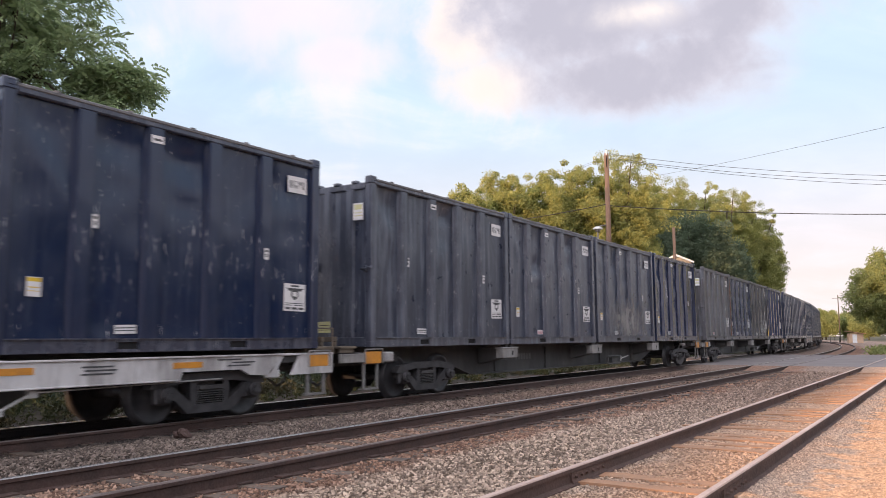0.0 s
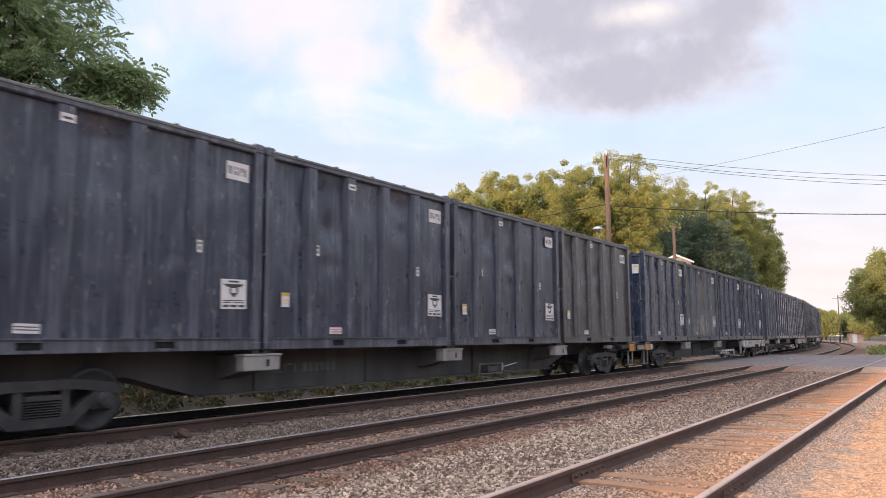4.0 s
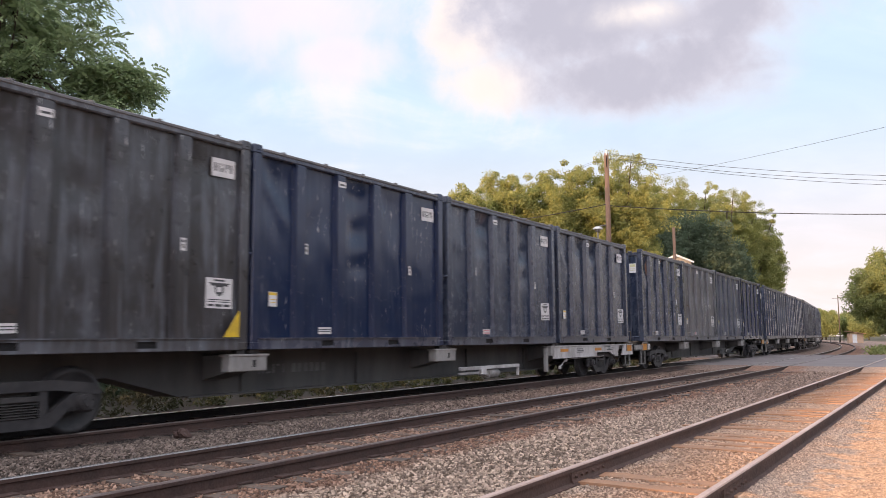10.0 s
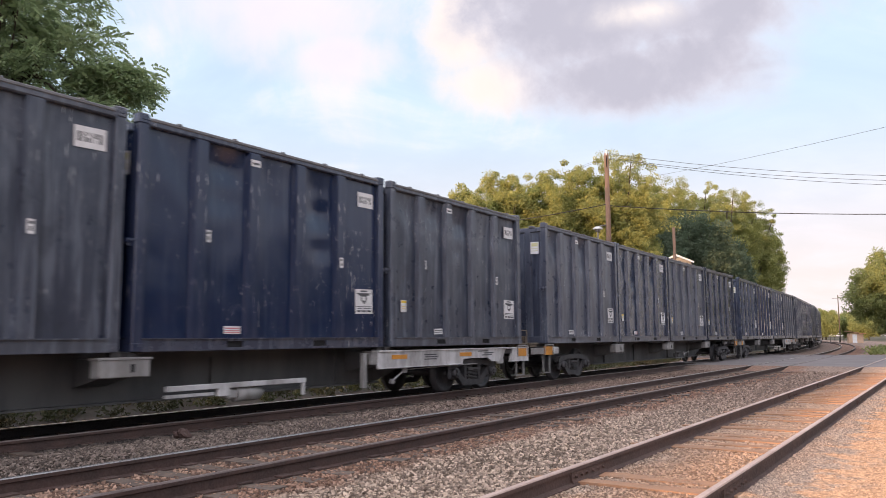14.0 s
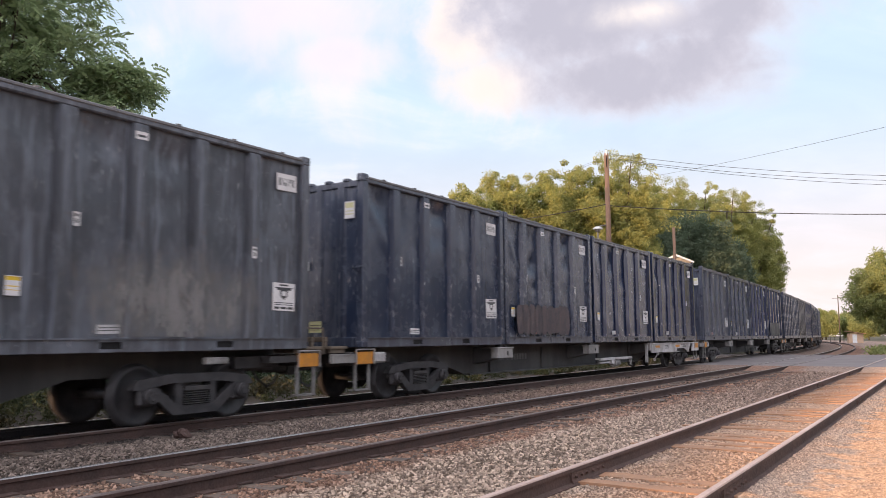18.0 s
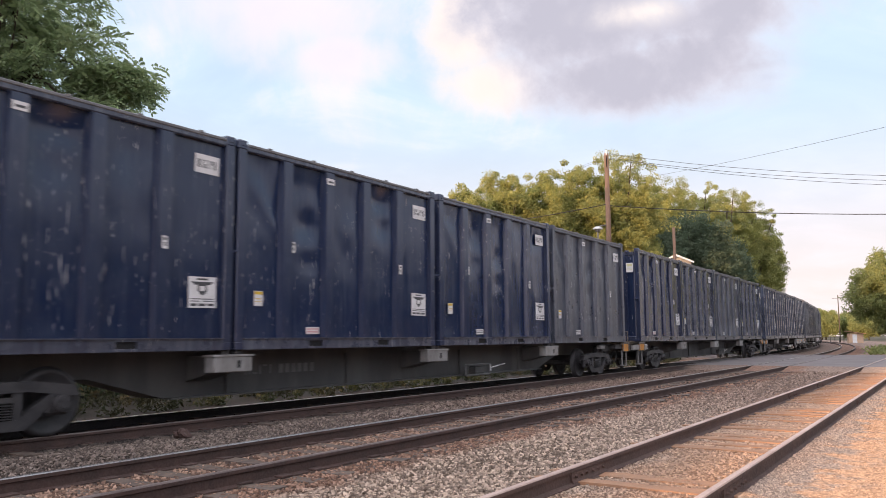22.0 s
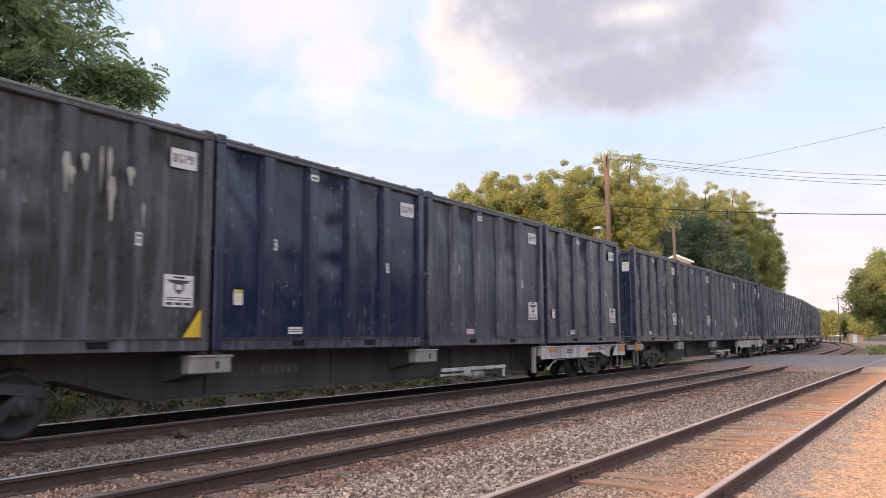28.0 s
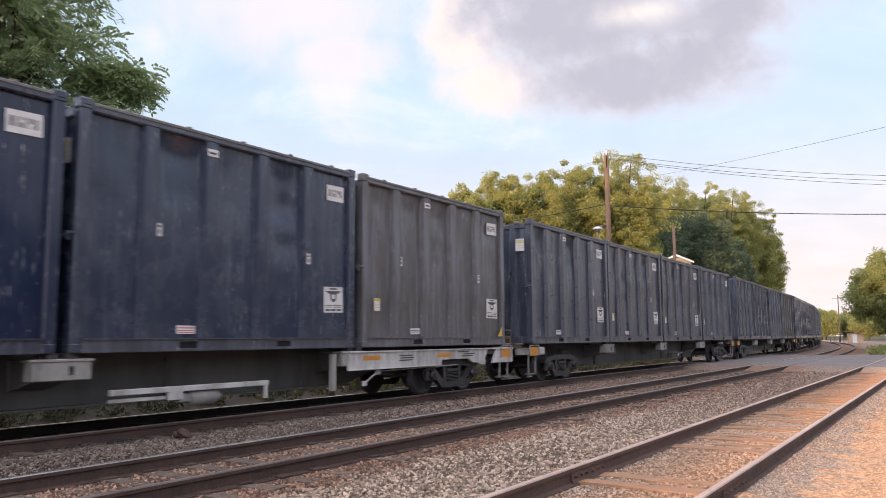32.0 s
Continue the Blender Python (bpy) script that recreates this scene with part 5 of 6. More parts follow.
    box(bm, -1.22, -0.86, 0.02, 0.08, 0.62, 0.76, 0.02)
    p["end_panel"] = mesh_of(bm, "end_panel", M_CARWHITE)
    # hanging step: two straps and treads
    bm = bmesh.new()
    for x in (-0.22, 0.22):
        box(bm, x - 0.035, x + 0.035, -0.02, 0.02, 0.27, 0.82)
    box(bm, -0.25, 0.25, -0.03, 0.12, 0.26, 0.29)
    p["step"] = mesh_of(bm, "side_step", M_STEP)
    # hand rail frame of the brake platform
    bm = bmesh.new()
    for a, b in (((0, -1.1, 1.0), (0, -1.1, 1.50)), ((0, -0.2, 1.0), (0, -0.2, 1.50)), ((0, -1.1, 1.50), (0, -0.2, 1.50)), ((0, -1.1, 1.25), (0, -0.2, 1.25)), ((0, -1.1, 1.5), (0.75, -1.1, 1.5)), ((0.75, -1.1, 1.5), (0.75, -1.1, 1.0))):
        p["bar", len(p)] = mesh_of(rod(bmesh.new(), a, b, 0.017, sides=6), "rail_bar", M_TAN)
    bm.free()
    p["railing"] = mesh_of(box(bmesh.new(), -0.03, 0.03, -1.15, -0.15, 0.985, 1.01), "hand_railing", M_TAN)
    # coupler
    bm = bmesh.new()
    box(bm, -0.05, 0.75, -0.09, 0.09, 0.66, 0.80, 0.02)
    prism(bm, [(-0.16, -0.14), (-0.02, -0.2), (0.1, -0.1), (0.1, 0.14), (-0.1, 0.18), (-0.06, 0.04)], 0.60, 0.86, "z")
    p["coupler"] = mesh_of(bm, "coupler", M_STEEL)
    bm = bmesh.new()
    pts = [Vector((-0.05, -0.3, 0.70)), Vector((0.0, -0.34, 0.45)), Vector((0.2, -0.36, 0.36)), Vector((0.5, -0.34, 0.55)), Vector((0.7, -0.3, 0.78))]
    for a, b in zip(pts, pts[1:]):
        rod(bm, a, b, 0.025, sides=6)
    p["hose"] = mesh_of(bm, "brake_hose", M_INK)
    # bogie
    p["bolster"] = mesh_of(box(bmesh.new(), -0.2, 0.2, -0.95, 0.95, 0.42, 0.72, 0.02), "bogie", M_STEEL)
    # side frame: bars round its windows
    bm = bmesh.new()
    prism(bm, [(-1.20, 0.56), (-1.08, 0.70), (-0.5, 0.77), (0.5, 0.77), (1.08, 0.70), (1.20, 0.56), (1.10, 0.55), (0.5, 0.63), (-0.5, 0.63), (-1.10, 0.55)], -0.09, 0.06, "y")
    prism(bm, [(-0.98, 0.60), (-0.80, 0.62), (-0.34, 0.28), (0.34, 0.28), (0.80, 0.62), (0.98, 0.60), (0.45, 0.14), (-0.45, 0.14)], -0.075, 0.05, "y")
    for x in (-0.33, 0.33):
        box(bm, x - 0.06, x + 0.06, -0.07, 0.05, 0.24, 0.68)
    for x in (-0.9, 0.9):
        box(bm, x - 0.17, x + 0.17, -0.08, 0.06, 0.30, 0.62, 0.04)
    p["side_frame"] = mesh_of(bm, "side_frame", M_WHEEL)
    bm = bmesh.new()
    zig = [(0.04, 0.28)] + [(-0.095 if k % 2 else -0.055, 0.28 + 0.017 * k) for k in range(14)] + [(-0.1, 0.51), (-0.1, 0.57), (0.04, 0.57)]
    prism(bm, zig, -0.25, 0.25, "x")
    p["spring"] = mesh_of(bm, "spring_nest", M_STEEL)
    bm = bmesh.new()
    rod(bm, (0, -0.19, 0), (0, -0.02, 0), 0.115, sides=14)
    rod(bm, (0, -0.22, 0), (0, -0.19, 0), 0.08, sides=14)
    for k in range(3):
        a = 2.094 * k + 0.5
        rod(bm, (0.06 * math.cos(a), -0.235, 0.06 * math.sin(a)), (0.06 * math.cos(a), -0.2, 0.06 * math.sin(a)), 0.02, sides=6)
    p["bearing"] = mesh_of(bm, "bearing_cap", M_WHEEL)
    bm = bmesh.new()
    for s in (-1, 1):
        prof = [(0.10, -0.075), (0.17, -0.05), (0.36, -0.02), (0.39, -0.065), (0.455, -0.065), (0.46, 0.03), (0.49, 0.045), (0.49, 0.07), (0.37, 0.07), (0.34, 0.03), (0.17, 0.0), (0.10, 0.07)]
        if s > 0:
            prof = [(r, -y) for r, y in prof]
        lathe(bm, prof, (0, s * 0.745, 0), 28)
    rod(bm, (0, -0.95, 0), (0, 0.95, 0), 0.08, sides=12)
    p["wheelset"] = mesh_of(bm, "wheelset", M_WHEEL)
    # brake gear hung under the belly
    bm = bmesh.new()
    box(bm, -1.55, 1.55, -0.04, 0.04, 0.50, 0.585, 0.008)
    for x in (1.5,):
        box(bm, x - 0.025, x + 0.025, -0.03, 0.03, 0.28, 0.52)
    box(bm, -0.55, -0.3, -0.045, 0.03, 0.38, 0.52)
    box(bm, -1.55, -0.6, 0.0, 0.05, 0.40, 0.45)
    for x in (-0.7, 0.75):
        box(bm, x - 0.03, x + 0.03, -0.02, 0.5, 0.5, 0.56)
    p["gear_frame"] = mesh_of(bm, "brake_frame", M_CARWHITE)
    bm = bmesh.new()
    rod(bm, (-0.1, 0.1, 0.38), (0.42, 0.1, 0.38), 0.13, sides=14)
    rod(bm, (0.42, 0.1, 0.38), (0.52, 0.1, 0.38), 0.09, sides=14)
    box(bm, -0.32, -0.1, 0.0, 0.2, 0.32, 0.46, 0.02)
    p["cylinder"] = mesh_of(bm, "air_cylinder", M_CARGREY)
    bm = bmesh.new()
    for a, b in (((-0.9, 0, 0.62), (0.3, 0, 0.62)), ((-0.9, 0, 0.36), (0.3, 0, 0.36)), ((-0.9, 0, 0.62), (-0.9, 0, 0.36)), ((0.3, 0, 0.62), (0.3, 0, 0.36))):
        rod(bm, a, b, 0.028, sides=6)
    box(bm, -0.3, 0.15, 0.05, 0.3, 0.38, 0.58, 0.03)
    p["gear_small"] = mesh_of(bm, "brake_frame", M_SILL)
    bm = bmesh.new()
    rod(bm, (0.3, 0, 0.52), (1.2, 0.05, 0.60), 0.016, sides=6)
    rod(bm, (0.3, 0, 0.44), (0.3, 0, 0.62), 0.02, sides=6)
    p["gear_rod"] = mesh_of(bm, "brake_rod", M_CARWHITE)
    # white side skirt over the trailing bogie of the newer cars
    bm = bmesh.new()
    prism(bm, [(-3.05, 0.68), (0.30, 0.68), (0.35, 0.80), (1.55, 0.80), (1.75, 0.70), (2.15, 0.68), (2.50, 1.04), (-3.05, 1.04)], -0.03, 0.02, "y")
    box(bm, -3.05, 2.5, -0.06, 0.02, 1.015, 1.045, 0.006)
    box(bm, -3.05, 0.3, -0.05, 0.02, 0.665, 0.69, 0.006)
    p["skirt"] = mesh_of(bm, "side_skirt", M_CARWHITE)
    p["skirt_stripe"] = mesh_of(box(bmesh.new(), -0.28, 0.28, -0.038, -0.029, 0.86, 0.95), "reflector", M_ORANGE)
    p["skirt_print"] = mesh_of(box(bmesh.new(), -0.25, 0.25, -0.036, -0.029, -0.012, 0.012), "stencil_bar", M_INK)
    bm = bmesh.new()
    box(bm, -0.06, 0.06, -0.05, 0.05, 0.30, 1.0, 0.01)
    p["leg"] = mesh_of(bm, "skirt_leg", M_CARGREY)
    bm = bmesh.new()
    rod(bm, (0, 0, 0.62), (-0.45, 0, 0.40), 0.02, sides=6)
    box(bm, -0.09, 0.06, -0.03, 0.03, 0.55, 0.66, 0.01)
    box(bm, -0.52, -0.40, -0.03, 0.03, 0.34, 0.44, 0.01)
    rod(bm, (0, 0, 0.62), (3.2, 0.02, 0.66), 0.013, sides=6)
    p["brake_rod"] = mesh_of(bm, "brake_rod", M_CARWHITE)
    return p


FRAMES = frame_parts()
AXLE_Z = 0.46


def flat_car(skirted, detail):
    """A spine car for four boxes; its origin is at rail level under its middle, its leading end towards -x."""
    root = new("flat_car")
    tagged(root, "grey spine car with white side skirts and orange reflector plates" if skirted else "dark grey fish-bellied spine car with orange reflector plates", "rail car", "cars of the train")
    half = CAR_PITCH / 2
    w = BOX_W / 2

    def fit(name, key, x, y, turn=0, parent=root, label=""):
        o = part(name, FRAMES[key], None, parent, label)
        o.matrix_basis = pose(x, y, 0, 0, 0, turn)
        return o
    fit("centre_sill", "sill", 0, 0)
    for x in (-BOX_PITCH, 0, BOX_PITCH):
        fit("cross_bearer", "bearer", x, 0)
        for sy in (-1, 1):
            pad = fit("lock_pad", "pad", x, sy * (w - 0.08), 0 if sy < 0 else 180)
            if detail and sy < 0:
                fit("lock_hole", "hole", 0.12, 0, 0, pad)
                for k in (-0.14, 0.14):
                    fit("lock_cone", "cone", k, 0.06, 0, pad)
    for sx in (-1, 1):
        turn = 0 if sx < 0 else 180
        fit("end_platform", "platform", sx * (half - 0.62), 0, turn)
        c = fit("coupler", "coupler", sx * (half - 0.02), 0, turn)
        if detail:
            fit("brake_hose", "hose", 0, 0, 0, c)
        for sy in (-1, 1):
            t2 = 0 if sy < 0 else 180
            x = sx * (half - 0.96 if sx < 0 else half - 0.70)
            fit("side_plate", "plate", x, sy * (w - 0.03), t2, label="orange reflector plate")
            if detail and sy < 0:
                fit("grab_iron", "grab", x, sy * (w - 0.02), t2)
                fit("side_step", "step", x, sy * (w - 0.1), t2)
                if sx < 0:
                    fit("end_beam", "beam", x - 0.28, sy * (w - 0.06), t2)
                    fit("push_bracket", "bracket", x + 0.52, sy * (w - 0.03), t2)
    if detail:
        o = fit("stencil_marks", "stencil", -4.2, -0.341, label="row of faded stencilled marks")
        o.location.z = 0.66
        o["kind"] = "stuff"
        o = fit("hand_railing", "railing", half - 0.95, 0)
        for key in [k for k in FRAMES if k[0] == "bar"]:
            fit("rail_bar", key, 0, 0, 0, o)
        fit("crossover_walkway", "walkway", -half + 0.05, 0)
        fit("crossover_walkway", "walkway", half - 0.05, 0, 180)
        fit("brake_wheel", "brake_wheel", half - 0.5, 0)
    for sx in (-1, 1):
        bx = sx * 10.05
        b = fit("bogie", "bolster", bx, 0)
        for sy in (-1, 1):
            f = fit("side_frame", "side_frame", 0, sy * 0.98, 0 if sy < 0 else 180, b)
            if detail and sy < 0:
                fit("spring_nest", "spring", 0, sy * 0.98, 0, b)
                for k in (-0.9, 0.9):
                    cap = fit("bearing_cap", "bearing", k, sy * 0.98, 0, b)
                    cap.location.z = AXLE_Z
        for k in (-0.9, 0.9):
            o = fit("wheelset", "wheelset", k, 0, 0, b)
            o.location.z = AXLE_Z
    if detail:
        if skirted:
            fit("brake_frame", "gear_frame", 2.35, -w + 0.14, label="white painted brake rigging frame")
            fit("air_cylinder", "cylinder", 2.35, -w + 0.14)
            s = fit("side_skirt", "skirt", half - 4.2, -w + 0.03, label="white painted skirt with small print")
            for x in (-2.3, 0.45):
                fit("reflector", "skirt_stripe", x, 0, 0, s, "orange stripe")
            for x, z in ((-1.1, 0.93), (-1.05, 0.88), (-1.1, 0.83), (1.3, 0.97), (1.6, 0.92), (1.5, 0.87)):
                fit("stencil_bar", "skirt_print", x, 0, 0, s).location.z = z
            fit("end_panel", "end_panel", half - 0.80, -w + 0.055, label="white end panel behind the reflector plate")
            fit("skirt_leg", "leg", BOX_PITCH - 0.62, -w + 0.1)
            fit("brake_rod", "brake_rod", BOX_PITCH + 0.85, -w + 0.12)
        else:
            fit("lock_pad", "end_pad", 10.40, -w + 0.12)
            fit("brake_frame", "gear_small", 2.6, -w + 0.3)
            fit("brake_rod", "gear_rod", 2.6, -w + 0.27)
    return root


def stroke_mesh(paths, width, mat):
    """Flat painted strokes in the x-z plane."""
    bm = bmesh.new()
    for pts in paths:
        for (x0, z0), (x1, z1) in zip(pts, pts[1:]):
            d = Vector((x1 - x0, z1 - z0))
            n = Vector((-d.y, d.x)).normalized() * width / 2
            e = d.normalized() * width * 0.35
            q = [(x0 + n.x - e.x, z0 + n.y - e.y), (x0 - n.x - e.x, z0 - n.y - e.y), (x1 - n.x + e.x, z1 - n.y + e.y), (x1 + n.x + e.x, z1 + n.y + e.y)]
            bm.faces.new([bm.verts.new((x, 0.0, z)) for x, z in q])
    return mesh_of(bm, "painted_strokes", mat)


def curve_path(pts, steps=6):
    """A smooth line through points."""
    out = []
    p = [pts[0]] + list(pts) + [pts[-1]]
    for a, b, c, d in zip(p, p[1:], p[2:], p[3:]):
        for k in range(steps):
            t = k / steps
            out.append(tuple(0.5 * (2 * b[j] + (c[j] - a[j]) * t + (2 * a[j] - 5 * b[j] + 4 * c[j] - d[j]) * t * t + (3 * b[j] - a[j] - 3 * c[j] + d[j]) * t ** 3) for j in (0, 1)))
    out.append(tuple(pts[-1]))
    return out


def loop_path(r, x, z, w, h, n=7):
    return [(x + w * math.cos(6.28 * i / n + r.random()) * r.uniform(0.6, 1.1), z + h * math.sin(6.28 * i / n) * r.uniform(0.6, 1.1)) for i in range(n + 1)]


M_GRAFFITI = worn("spray_paint_white", (0.62, 0.62, 0.63), (0.40, 0.40, 0.41), 0.6)
M_GRAFFITI_PINK = worn("spray_paint_dull_pink", (0.105, 0.078, 0.078), (0.038, 0.037, 0.048), 0.7)
M_GRAFFITI_GREY = worn("spray_paint_grey", (0.20, 0.195, 0.175), (0.050, 0.055, 0.068), 0.7, 0.0, 5.0, 30.0, True, 0.8)
M_RUST = worn("rust", (0.16, 0.070, 0.038), (0.075, 0.042, 0.030), 0.85, 0.0, 5.0, 40.0)
M_RUNS = worn("dust_run", (0.10, 0.11, 0.13), (0.05, 0.058, 0.075), 0.8, 0.0, 4.0, 30.0, True)


def stain_material():
    """A film of pale dried dust, thinning out unevenly towards its edge; the sheet shows through."""
    m, n = material("pale_stain")
    at = n.add("ShaderNodeTexCoord").outputs["Object"]
    sep = n.add("ShaderNodeSeparateXYZ", i0=at)
    a = n.math("POWER", n.math("DIVIDE", n.math("SUBTRACT", sep.outputs[0], 0.1), 2.3), 2.0)
    b = n.math("POWER", n.math("DIVIDE", n.math("SUBTRACT", sep.outputs[2], 0.75), 1.05), 2.0)
    grain = n.noise(n.scaled(at, 2.2, 1.0, 0.7), 2.2, 8.0, 0.68)
    f = n.math("ADD", n.math("SUBTRACT", 0.85, n.math("ADD", a, b)), n.math("MULTIPLY", n.math("SUBTRACT", grain, 0.5), 2.2))
    d = n.add("ShaderNodeBsdfDiffuse", Roughness=0.9)
    n.put(d.inputs[0], n.mix(n.noise(at, 30.0, 4.0), rgb(0.20, 0.195, 0.19), rgb(0.40, 0.39, 0.38)))
    x = n.add("ShaderNodeMixShader")
    n.put(x.inputs[0], n.ramp(f, 0.0, 1.2, 0.0, 0.85))
    n.put(x.inputs[1], n.add("ShaderNodeBsdfTransparent").outputs[0])
    n.put(x.inputs[2], d.outputs[0])
    out = n.add("ShaderNodeOutputMaterial")
    n.put(out.inputs[0], x.outputs[0])
    return m


M_STAIN = stain_material()
M_SPLASH = worn("pale_splash", (0.42, 0.40, 0.36), (0.24, 0.23, 0.21), 0.7)


def add_mark(root, what, seed):
    """Paint, patches and dirt that single boxes carry."""
    r = random.Random(seed)
    y = FACE - 0.003
    if what == "scribble":
        paths = [[(-1.2, 0.25), (-0.95, 0.55), (-0.7, 0.85), (-0.55, 1.05)], [(-0.45, 1.05), (-0.1, 0.85), (0.3, 0.55)]]
        paths += [loop_path(r, -0.9 + 0.26 * i, 0.55 + 0.05 * (i % 2), 0.14, 0.2) for i in range(5)]
        o = part("graffiti", stroke_mesh(paths, 0.035, M_GRAFFITI), None, root, "white sprayed scribble")
        o.location.y = y
    if what == "letters":
        shapes = []
        for i in range(6):
            x, top, w = 0.02 + 0.29 * i, 1.02 + 0.10 * math.sin(i * 2.3), 0.13
            shapes.append([(x - w, 0.26), (x - w * 0.9, 0.7), (x - w * 0.3, top), (x + w * 0.7, top - 0.05), (x + w, 0.66), (x + w * 1.2, 0.3)])
            shapes.append([(x - w * 0.3, 0.34 + 0.05 * (i % 3)), (x - w * 0.2, 0.62), (x + w * 0.3, 0.74 - 0.06 * (i % 2)), (x + w * 0.5, 0.45)])
        shapes += [[(-0.15, 0.24), (0.2, 0.30), (0.5, 0.22), (0.9, 0.30), (1.3, 0.24), (1.75, 0.27)], [(-0.05, 1.10), (0.4, 1.20), (0.8, 1.12), (1.3, 1.22), (1.65, 1.10)]]
        paths = [curve_path(p) for p in shapes]
        o = part("graffiti", stroke_mesh(paths, 0.024, M_GRAFFITI), None, root, "white sprayed outline scrawl")
        o.location.y = y
        flecks = []
        for i in range(70):
            x, z = r.gauss(0.02, 0.10), 3.2 - 1.9 * r.random() ** 1.3
            flecks.append([(x, z), (x + r.uniform(-0.02, 0.02), z - r.uniform(0.02, 0.14))])
        for i in range(60):
            x, z = r.choice((-1.0, -0.65, -0.3, 1.95, 2.1)) + r.gauss(0, 0.06), r.uniform(0.25, 1.3)
            flecks.append([(x, z), (x + 0.01, z - r.uniform(0.02, 0.12))])
        o = part("scratch", stroke_mesh(flecks, 0.012, M_SPLASH), None, root, "pale flecks and scuffs")
        o.location.y = y
    if what == "flower":
        paths = [loop_path(r, 0.75 + 0.1 * (i % 2), 0.42 + 0.12 * i, 0.13, 0.10, 6) for i in range(4)]
        o = part("graffiti", stroke_mesh(paths, 0.025, M_YELLOW), None, root, "small yellow sprayed scrawl")
        o.location.y = y
    if what == "rust_spot":
        bm = bmesh.new()
        for i in range(9):
            x, z, h, w = -2.28 + r.uniform(-0.09, 0.09), 2.92 + r.uniform(-0.12, 0.12), r.uniform(0.22, 0.5), r.uniform(0.03, 0.07)
            bm.faces.new([bm.verts.new((x + w * a * r.uniform(0.7, 1.2), -0.0006 * i, z + h * b)) for a, b in ((0.0, 0.5), (-0.7, 0.3), (-1.0, 0.0), (-0.5, -0.35), (-0.1, -0.6), (0.4, -0.3), (1.0, 0.05), (0.6, 0.35))])
        o = part("rust_spot", bm, M_RUST, root, "orange rust spot")
        o.location.y = SKIN - 0.006
    if what in ("blocks", "grey_blocks"):
        pink = what == "blocks"
        bm = bmesh.new()
        x, paths, i = -2.4, [], 0
        while x < (1.0 if pink else 1.5):
            w, h = r.uniform(0.40, 0.54), r.uniform(0.78, 0.98)
            out = []
            for v in [6.283 * j / 20 for j in range(20)]:
                c, q = math.cos(v), math.sin(v)
                out.append((x + w * (0.5 + 0.5 * math.copysign(abs(c) ** 0.6, c) * (1 + 0.12 * math.sin(3 * v + i))), 0.68 + h / 2 * math.copysign(abs(q) ** 0.6, q) * (1 + 0.08 * math.cos(2 * v + i))))
            bm.faces.new([bm.verts.new((px, -0.0008 * i, pz)) for px, pz in out])
            if not pink or i % 2:
                paths.append(out + out[:1])
                paths.append(curve_path([(x + w * 0.5, 0.40 + r.uniform(-0.05, 0.1)), (x + w * 0.42, 0.66), (x + w * 0.6, 0.86)], 3))
            x += w * 0.80
            i += 1
        o = part("graffiti", bm, M_GRAFFITI_PINK if pink else M_GRAFFITI_GREY, root, "faded dull pink sprayed block shapes" if pink else "grey sprayed block shapes")
        o.location.y = y
        o = part("graffiti_outline", stroke_mesh(paths, 0.025, M_INK), None, root)
        o.location.y = y - 0.014
    if what == "triangle_low":
        x = -1 if seed == 18 else 1
        bm = bmesh.new()
        prism(bm, [(x * 2.62, 0.21), (x * 2.84, 0.21), (x * 2.84, 0.46)], y - 0.004, y, "y")
        part("corner_marking", bm, M_YELLOW, root, "small yellow painted triangle")
    if what == "gash":
        paths = []
        for i in range(7):
            x, z = 0.02 + r.uniform(-0.05, 0.22), 3.1 - 0.36 * i
            paths.append([(x, z), (x + r.uniform(-0.06, 0.08), z - 0.22), (x + r.uniform(-0.10, 0.06), z - 0.5)])
        paths += [[(-0.10, 0.9), (-0.16, 0.3)], [(-0.02, 1.2), (-0.12, 0.7)]]
        o = part("scratch", stroke_mesh(paths, 0.022, M_SPLASH), None, root, "long pale jagged scratch")
        o.location.y = FACE + 0.012
    if what == "runs":
        bm = bmesh.new()
        for i in range(34):
            x, z, h = r.uniform(-2.0, 1.6), r.uniform(0.22, 0.5), r.uniform(0.25, 1.1) * r.uniform(0.4, 1.0)
            if any(abs(x - q) < 0.26 for q in RIBS):
                continue
            w = r.uniform(0.012, 0.035)
            bm.faces.new([bm.verts.new((x + w * a, 0, z + h * b)) for a, b in ((-0.3, 1.0), (-1.0, 0.6), (-0.8, 0.0), (0.7, 0.0), (1.0, 0.5), (0.3, 0.95))])
        o = part("dust_run", bm, M_RUNS, root, "pale runs of dried dust")
        o.location.y = SKIN - 0.006
    if what == "pale_stain":
        bm = bmesh.new()
        edge = [-2.85] + [x + d for x in RIBS for d in (-0.165, -0.12, 0.12, 0.165)] + [2.85]
        for i, (x0, x1) in enumerate(zip(edge, edge[1:])):
            # over sheet, flank, rib face and flank in turn
            y0, y1 = ((SKIN, SKIN), (SKIN, FACE), (FACE, FACE), (FACE, SKIN))[i % 4]
            bm.faces.new([bm.verts.new(p) for p in ((x0, y0, 0.22), (x1, y1, 0.22), (x1, y1, 1.95), (x0, y0, 1.95))])
        bmesh.ops.remove_doubles(bm, verts=bm.verts, dist=0.0005)
        o = part("pale_stain", bm, M_STAIN, root, "pale film of dried dust on the lower side")
        o.location.y = -0.006
